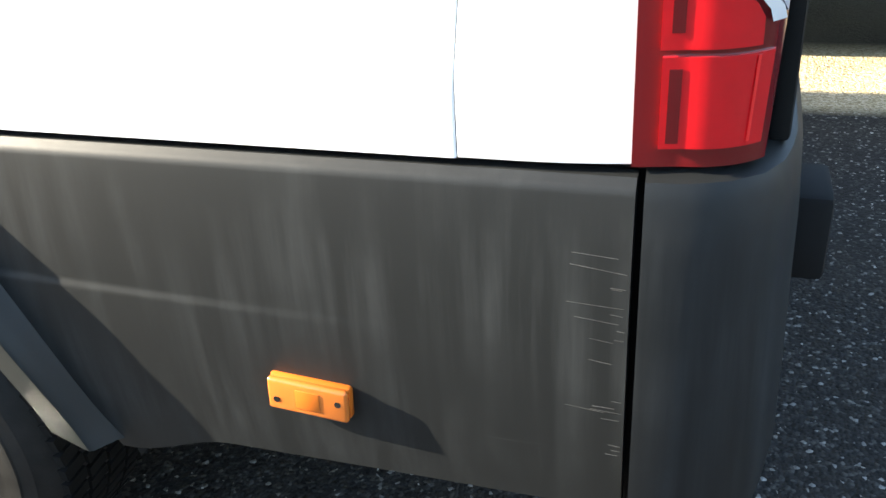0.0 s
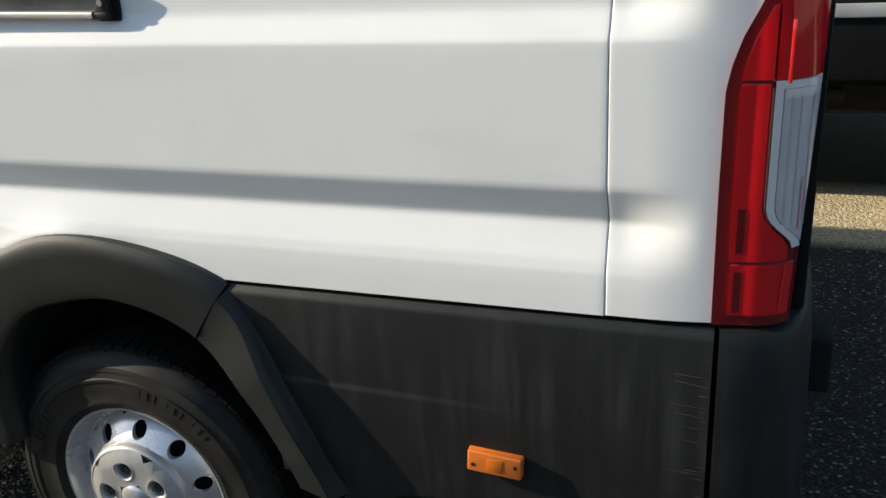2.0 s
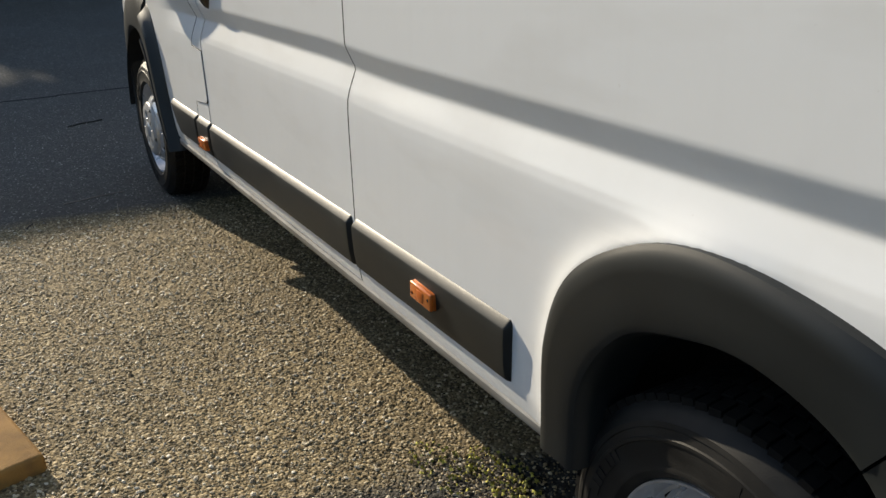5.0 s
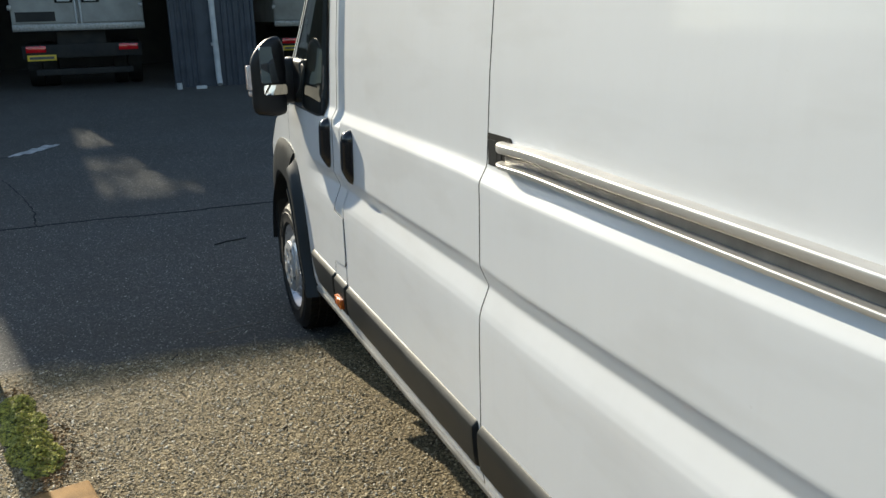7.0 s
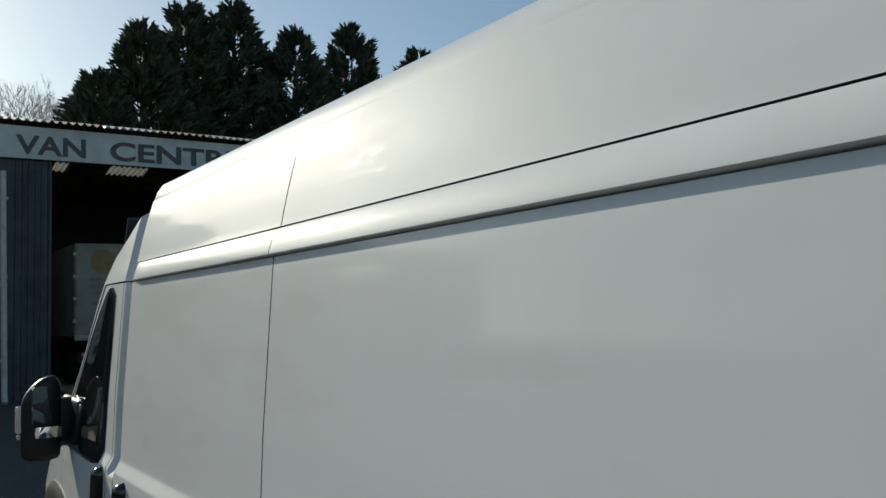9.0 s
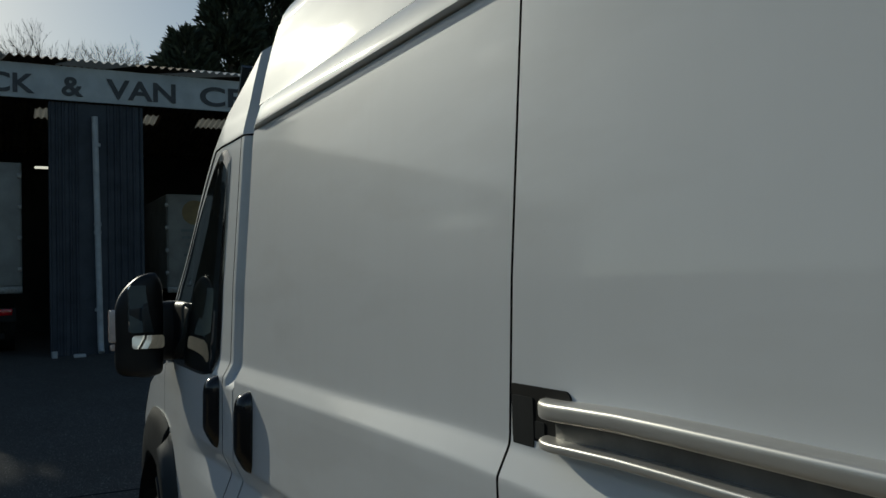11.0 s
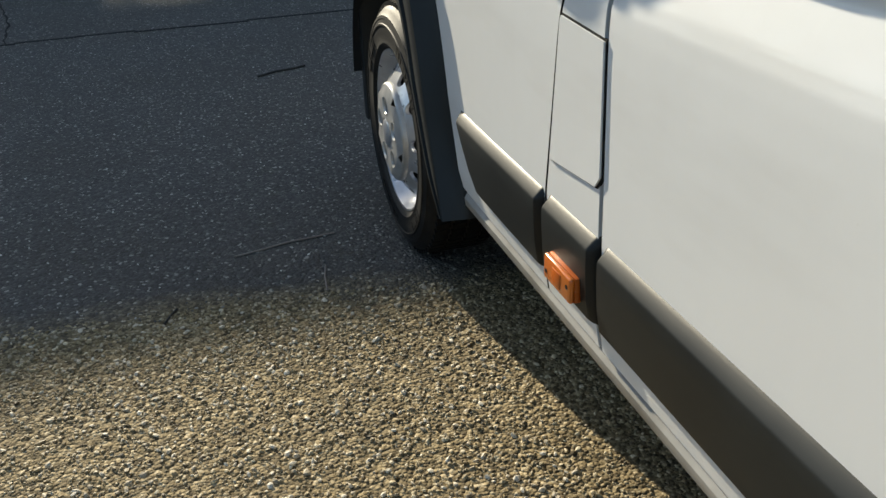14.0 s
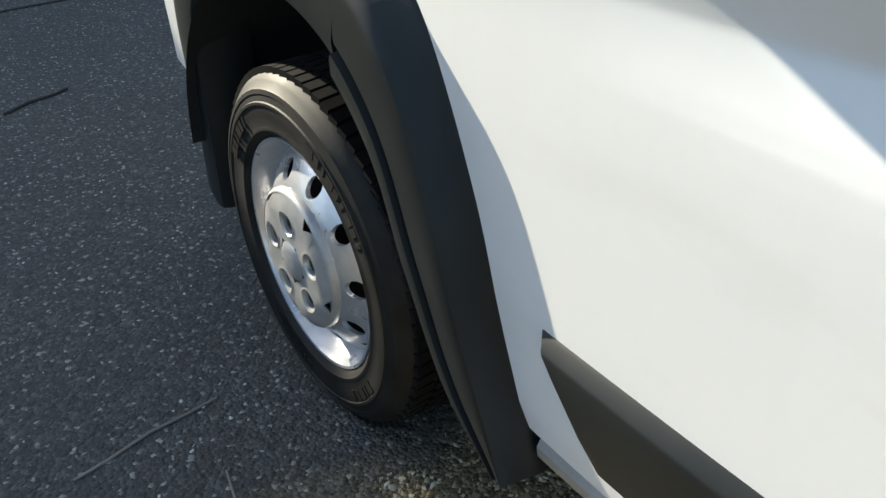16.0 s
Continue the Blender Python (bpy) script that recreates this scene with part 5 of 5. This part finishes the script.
# box lorries backed into the bays
def lorry(x, yc, w, z0, z1, length, label):
    t = thing("box_lorry", (x, yc, 0.4), label, "lorry")
    h = w / 2
    part("box_body", boxes(((x - length, yc - h, z0), (x - 0.03, yc + h, z1), 0.02)), BOXPAINT, t)
    for s in (-1, 1):
        y0, y1 = (yc - h + 0.03, yc - 0.02) if s < 0 else (yc + 0.02, yc + h - 0.03)
        d = part("rear_door", boxes(((x - 0.03, y0, z0 + 0.05), (x + 0.01, y1, z1 - 0.06), 0.008)), BOXPAINT, t)
        ym = y1 - 0.22 if s < 0 else y0 + 0.22
        part("latch", boxes(((x + 0.012, ym - 0.16, z0 + 0.42), (x + 0.035, ym + 0.16, z0 + 0.58), 0.01)), SEAL, d)
        part("latch_handle", boxes(((x + 0.036, ym - 0.115, z0 + 0.445), (x + 0.055, ym + 0.115, z0 + 0.555), 0.01)), BOARD, d)
        bm = bmesh.new()
        yb = yc + s * 0.045
        tube(bm, (x + 0.03, yb, z0 + 0.02), (x + 0.03, yb, z1 - 0.04), 0.018, n=10)
        part("lock_bar", bm, PIPE, d)
        for zz in np.linspace(z0 + 0.3, z1 - 0.3, 4):
            ye = yc + s * (h - 0.02)
            part("hinge", boxes(((x + 0.012, ye - 0.06, zz), (x + 0.03, ye + 0.02, zz + 0.09), 0.006)), DULLSTEEL, d)
    part("rear_frame", boxes(((x - 0.06, yc - h, z0 - 0.10), (x + 0.02, yc + h, z0 + 0.03), 0.01)), DULLSTEEL, t)
    part("chassis", boxes(((x - length, yc - 0.45, z0 - 0.45), (x - 0.2, yc + 0.45, z0 - 0.1), 0.02), ((x - 0.25, yc - h + 0.1, z0 - 0.62), (x - 0.10, yc + h - 0.1, z0 - 0.36), 0.02), ((x - 0.2, yc - 0.9, z0 - 0.95), (x - 0.1, yc + 0.9, z0 - 0.83), 0.02)), UNDER, t)
    for s in (-1, 1):
        ya = yc + s * (h - 0.35)
        part("rear_lamp", boxes(((x - 0.10, ya - 0.18, z0 - 0.50), (x - 0.07, ya + 0.18, z0 - 0.38), 0.006)), RED, t)
        for k in (0, 1):
            tv = revolve([(0.2, -0.12), (0.44, -0.13), (0.46, 0.0), (0.44, 0.13), (0.2, 0.12)], (x - 1.6, yc + s * (h - 0.22 - 0.3 * k), 0.42 + 0.46), 28)
            part("tyre", tv, RUBBER, t)
    p = part("number_plate", boxes(((x - 0.08, yc - h + 0.18, z0 - 0.66), (x - 0.06, yc - h + 0.70, z0 - 0.55), 0.004)), PLATE, t)
    part("plate_bar", boxes(((x - 0.059, yc - h + 0.22, z0 - 0.63), (x - 0.055, yc - h + 0.66, z0 - 0.58), 0.0)), LETTER, p)
    return t


l1 = lorry(-18.0, -1.13, 2.40, 1.66, 4.0, 5.5, "grimy white box lorry backed into the workshop, doors shut")
part("grime_patch", boxes(((-17.985, -2.25, 1.74), (-17.98, -1.55, 1.92)),), NEARBLACK, l1)
l2 = lorry(-20.3, 4.25, 2.30, 1.58, 3.72, 5.0, "white box lorry deep in the workshop, rear doors shut")
bm = bmesh.new()
bmesh.ops.create_circle(bm, cap_ends=True, segments=40, radius=0.28, matrix=Matrix.Translation((-20.283, 3.72, 3.30)) @ pose(0, 0, 0, 0, 90, 0))
part("round_emblem", bm, plain("faded_ochre_print", (0.36, 0.26, 0.12), (0.28, 0.2, 0.1), 0.6, relief=0), l2)
for k, (wd, zz) in enumerate(((0.62, 2.86), (0.56, 2.70), (0.40, 2.54), (0.50, 2.30))):
    part("print_bar", boxes(((-20.288, 3.72 - wd / 2, zz), (-20.283, 3.72 + wd / 2, zz + 0.06)),), plain("faded_grey_print", (0.25, 0.28, 0.27), (0.2, 0.22, 0.22), 0.6, relief=0), l2)

# fluorescent batten deep in the workshop
bm = bmesh.new()
box(bm, (-19.0, 0.34, 4.02), (-18.9, 0.62, 4.06), 0.01)
tubeglow, gnt, gp = shader("strip_light_tube")
gp.inputs["Emission Color"].default_value = (1, 0.97, 0.85, 1)
gp.inputs["Emission Strength"].default_value = 1.6
tagged(part("strip_light", bm, tubeglow), "short lit strip light inside the workshop", "light")


# ---- trees behind the workshop ----
def conifer(x, y, h, r, seed):
    rn = np.random.RandomState(seed)
    t = thing("conifer", (x, y, 0.4), "tall dark evergreen conifer with ragged outline", "tree", group="conifers behind the workshop")
    bm = bmesh.new()
    tube(bm, (x, y, 0.3), (x, y, h * 0.95), 0.35, 0.04, 10)
    part("trunk", bm, BARK, t)
    vs, fs = [], []
    nb = 240
    for i in range(nb):
        u = (i + rn.rand()) / nb
        z = h * (0.14 + 0.86 * u)
        reach = r * (1.0 - u) ** 0.72 * (0.65 + 0.5 * rn.rand()) + 0.25
        a = rn.rand() * 6.283
        d = np.array([math.cos(a), math.sin(a), 0.28 + 0.5 * u])
        side = np.array([-math.sin(a), math.cos(a), 0])
        cnt = int(44 + reach * 42)
        for k in range(cnt):
            s = 0.25 + 0.75 * rn.rand() ** 0.7
            p = np.array([x, y, z]) + d * reach * s * np.array([1, 1, 0.9]) + side * (rn.rand() - 0.5) * reach * 0.5 * (1.15 - s) + np.array([0, 0, (rn.rand() - 0.6) * 0.5])
            b = len(vs)
            L = 0.14 + 0.24 * rn.rand()
            q = d * 0.8 + (rn.rand(3) - 0.45) * 1.1
            q = q / np.linalg.norm(q)
            w = np.cross(q, rn.rand(3) - 0.5)
            w = w / (np.linalg.norm(w) + 1e-6) * L * 0.17
            vs += [tuple(p - w * 0.6), tuple(p + w * 0.6), tuple(p + q * L * 0.7 + w), tuple(p + q * L * 1.3), tuple(p + q * L * 0.7 - w)]
            fs.append([b, b + 1, b + 2, b + 3, b + 4])
    part("crown", (vs, fs), CONIFER, t, smooth=0)


conifer(-34.0, 6.5, 11.2, 2.9, 1)
conifer(-34.5, 8.3, 13.6, 3.3, 2)
conifer(-35.5, 10.4, 15.2, 3.8, 3)
conifer(-36.0, 12.6, 15.8, 3.8, 4)
conifer(-35.0, 15.2, 14.6, 3.6, 5)
conifer(-36.0, 18.6, 15.6, 4.0, 6)
conifer(-36.0, 22.5, 15.0, 4.0, 7)


def bare_tree(x, y, h, seed):
    rn = np.random.RandomState(seed)
    t = thing("bare_tree", (x, y, 0.4), "leafless broad tree with fine twigs", "tree", group="bare trees behind the workshop")
    limb_v, limb_f, tw_v, tw_f = [], [], [], []

    def seg(V, F, a, b, r1, r2):
        d = b - a
        n1 = np.cross(d, [0.3, 0.5, 0.8])
        n1 = n1 / (np.linalg.norm(n1) + 1e-9)
        n2 = np.cross(d, n1)
        n2 = n2 / (np.linalg.norm(n2) + 1e-9)
        k = len(V)
        for c, r in ((a, r1), (b, r2)):
            for q in range(4):
                w = q * 1.5708
                V.append(tuple(c + (n1 * math.cos(w) + n2 * math.sin(w)) * r))
        for q in range(4):
            F.append([k + q, k + (q + 1) % 4, k + 4 + (q + 1) % 4, k + 4 + q])

    def grow(a, d, L, r, depth):
        b = a + d * L
        if depth < 3:
            seg(limb_v, limb_f, a, b, r, r * 0.7)
        else:
            seg(tw_v, tw_f, a, b, r, r * 0.6)
        if depth >= 9:
            return
        for k in range(3 if depth in (1, 2, 3, 5) else 2):
            nd = d + (rn.rand(3) - 0.5) * (1.08 if depth else 0.6) + np.array([0, 0, 0.12])
            nd = nd / np.linalg.norm(nd)
            grow(b, nd, L * (0.70 + 0.15 * rn.rand()), max(r * 0.62, 0.007), depth + 1)

    grow(np.array([x, y, 0.3]), np.array([0, 0, 1.0]), h * 0.24, h * 0.022, 0)
    part("trunk", (limb_v, limb_f), BARK, t, smooth=60)
    part("crown", (tw_v, tw_f), TWIG, t, smooth=0)


bare_tree(-46.0, 4.6, 13.6, 11)
bare_tree(-52.0, -0.6, 12.6, 12)
bare_tree(-48.0, -5.0, 12.0, 14)

# ---- flatbed parked on the van's far side ----
fb = thing("flatbed_lorry", (1.0, 4.9, 0.0), "dark flatbed lorry parked beyond the van", "lorry")
part("deck", boxes(((-5.0, 3.22, 0.92), (6.0, 6.15, 1.05), 0.01)), SEAL, fb)
part("side_board", boxes(((-5.0, 3.17, 0.66), (6.0, 3.215, 1.42), 0.008)), SEAL, fb, "black side board")
part("chassis_rail", boxes(((-5.5, 4.30, 0.62), (6.0, 4.40, 0.92), 0.01)), UNDER, fb)
part("chassis_rail", boxes(((-5.5, 5.40, 0.62), (6.0, 5.50, 0.92), 0.01)), UNDER, fb)
part("side_guard", boxes(((1.60, 3.24, 0.62), (3.4, 3.28, 0.80), 0.01)), SEAL, fb)
part("deck_edge", boxes(((-5.0, 3.150, 0.950), (6.0, 3.168, 1.012), 0.004)), PIPE, fb, "pale grey deck edge strip")
# added box, not a known lorry part, that blacks out the space below
part("belly_frame", boxes(((-5.0, 3.95, 0.33), (6.0, 6.00, 0.60), 0.02)), UNDER, fb)
bm = bmesh.new()
tube(bm, (1.46, 3.58, 0.545), (1.66, 3.58, 0.600), 0.014, n=10)
tube(bm, (1.46, 3.58, 0.495), (1.60, 3.58, 0.520), 0.014, n=10)
box(bm, (1.58, 3.54, 0.49), (1.67, 3.62, 0.55), 0.01)
part("brake_rod", bm, UNDER, fb)
bm = bmesh.new()
tube(bm, (1.470, 3.20, 0.43), (1.462, 3.20, 0.30), 0.004, n=8)
part("cable_end", bm, PIPE, fb, "pale hanging cable end")
part("bracket", boxes(((1.86, 3.14, 0.70), (1.93, 3.165, 0.86), 0.006)), DULLSTEEL, fb)
part("fuel_tank", boxes(((-3.2, 3.55, 0.30), (0.6, 4.4, 0.90), 0.06)), UNDER, fb)
part("mudguard", boxes(((0.9, 3.55, 0.30), (1.48, 4.35, 0.88), 0.05)), SEAL, fb)
for wx in (-4.2, 1.05, 4.6):
    for wy in (3.72, 5.85):
        part("tyre", revolve([(0.2, -0.14), (0.40, -0.15), (0.43, 0.0), (0.40, 0.15), (0.2, 0.14), (0.0, 0.1)], (wx, wy, 0.43), 30), RUBBER, fb)
bm = bmesh.new()
tube(bm, (1.05, 4.0, 0.43), (1.05, 5.8, 0.43), 0.08, n=12)
part("axle", bm, UNDER, fb)

# ---- plain unseen walls added to close the yard, toned dark for reflections ----
yw = part("wall_yard_south", boxes(((-30.0, -14.2, 0.0), (40.0, -14.0, 3.2), 0.0)), YARDWALL)
tagged(yw, "plain unseen wall added to close the yard", "wall", kind="structure")
ye = part("wall_yard_east", boxes(((18.0, -14.0, 0.0), (18.2, 30.0, 3.2), 0.0)), YARDWALL)
tagged(ye, "plain unseen wall added to close the yard", "wall", kind="structure")
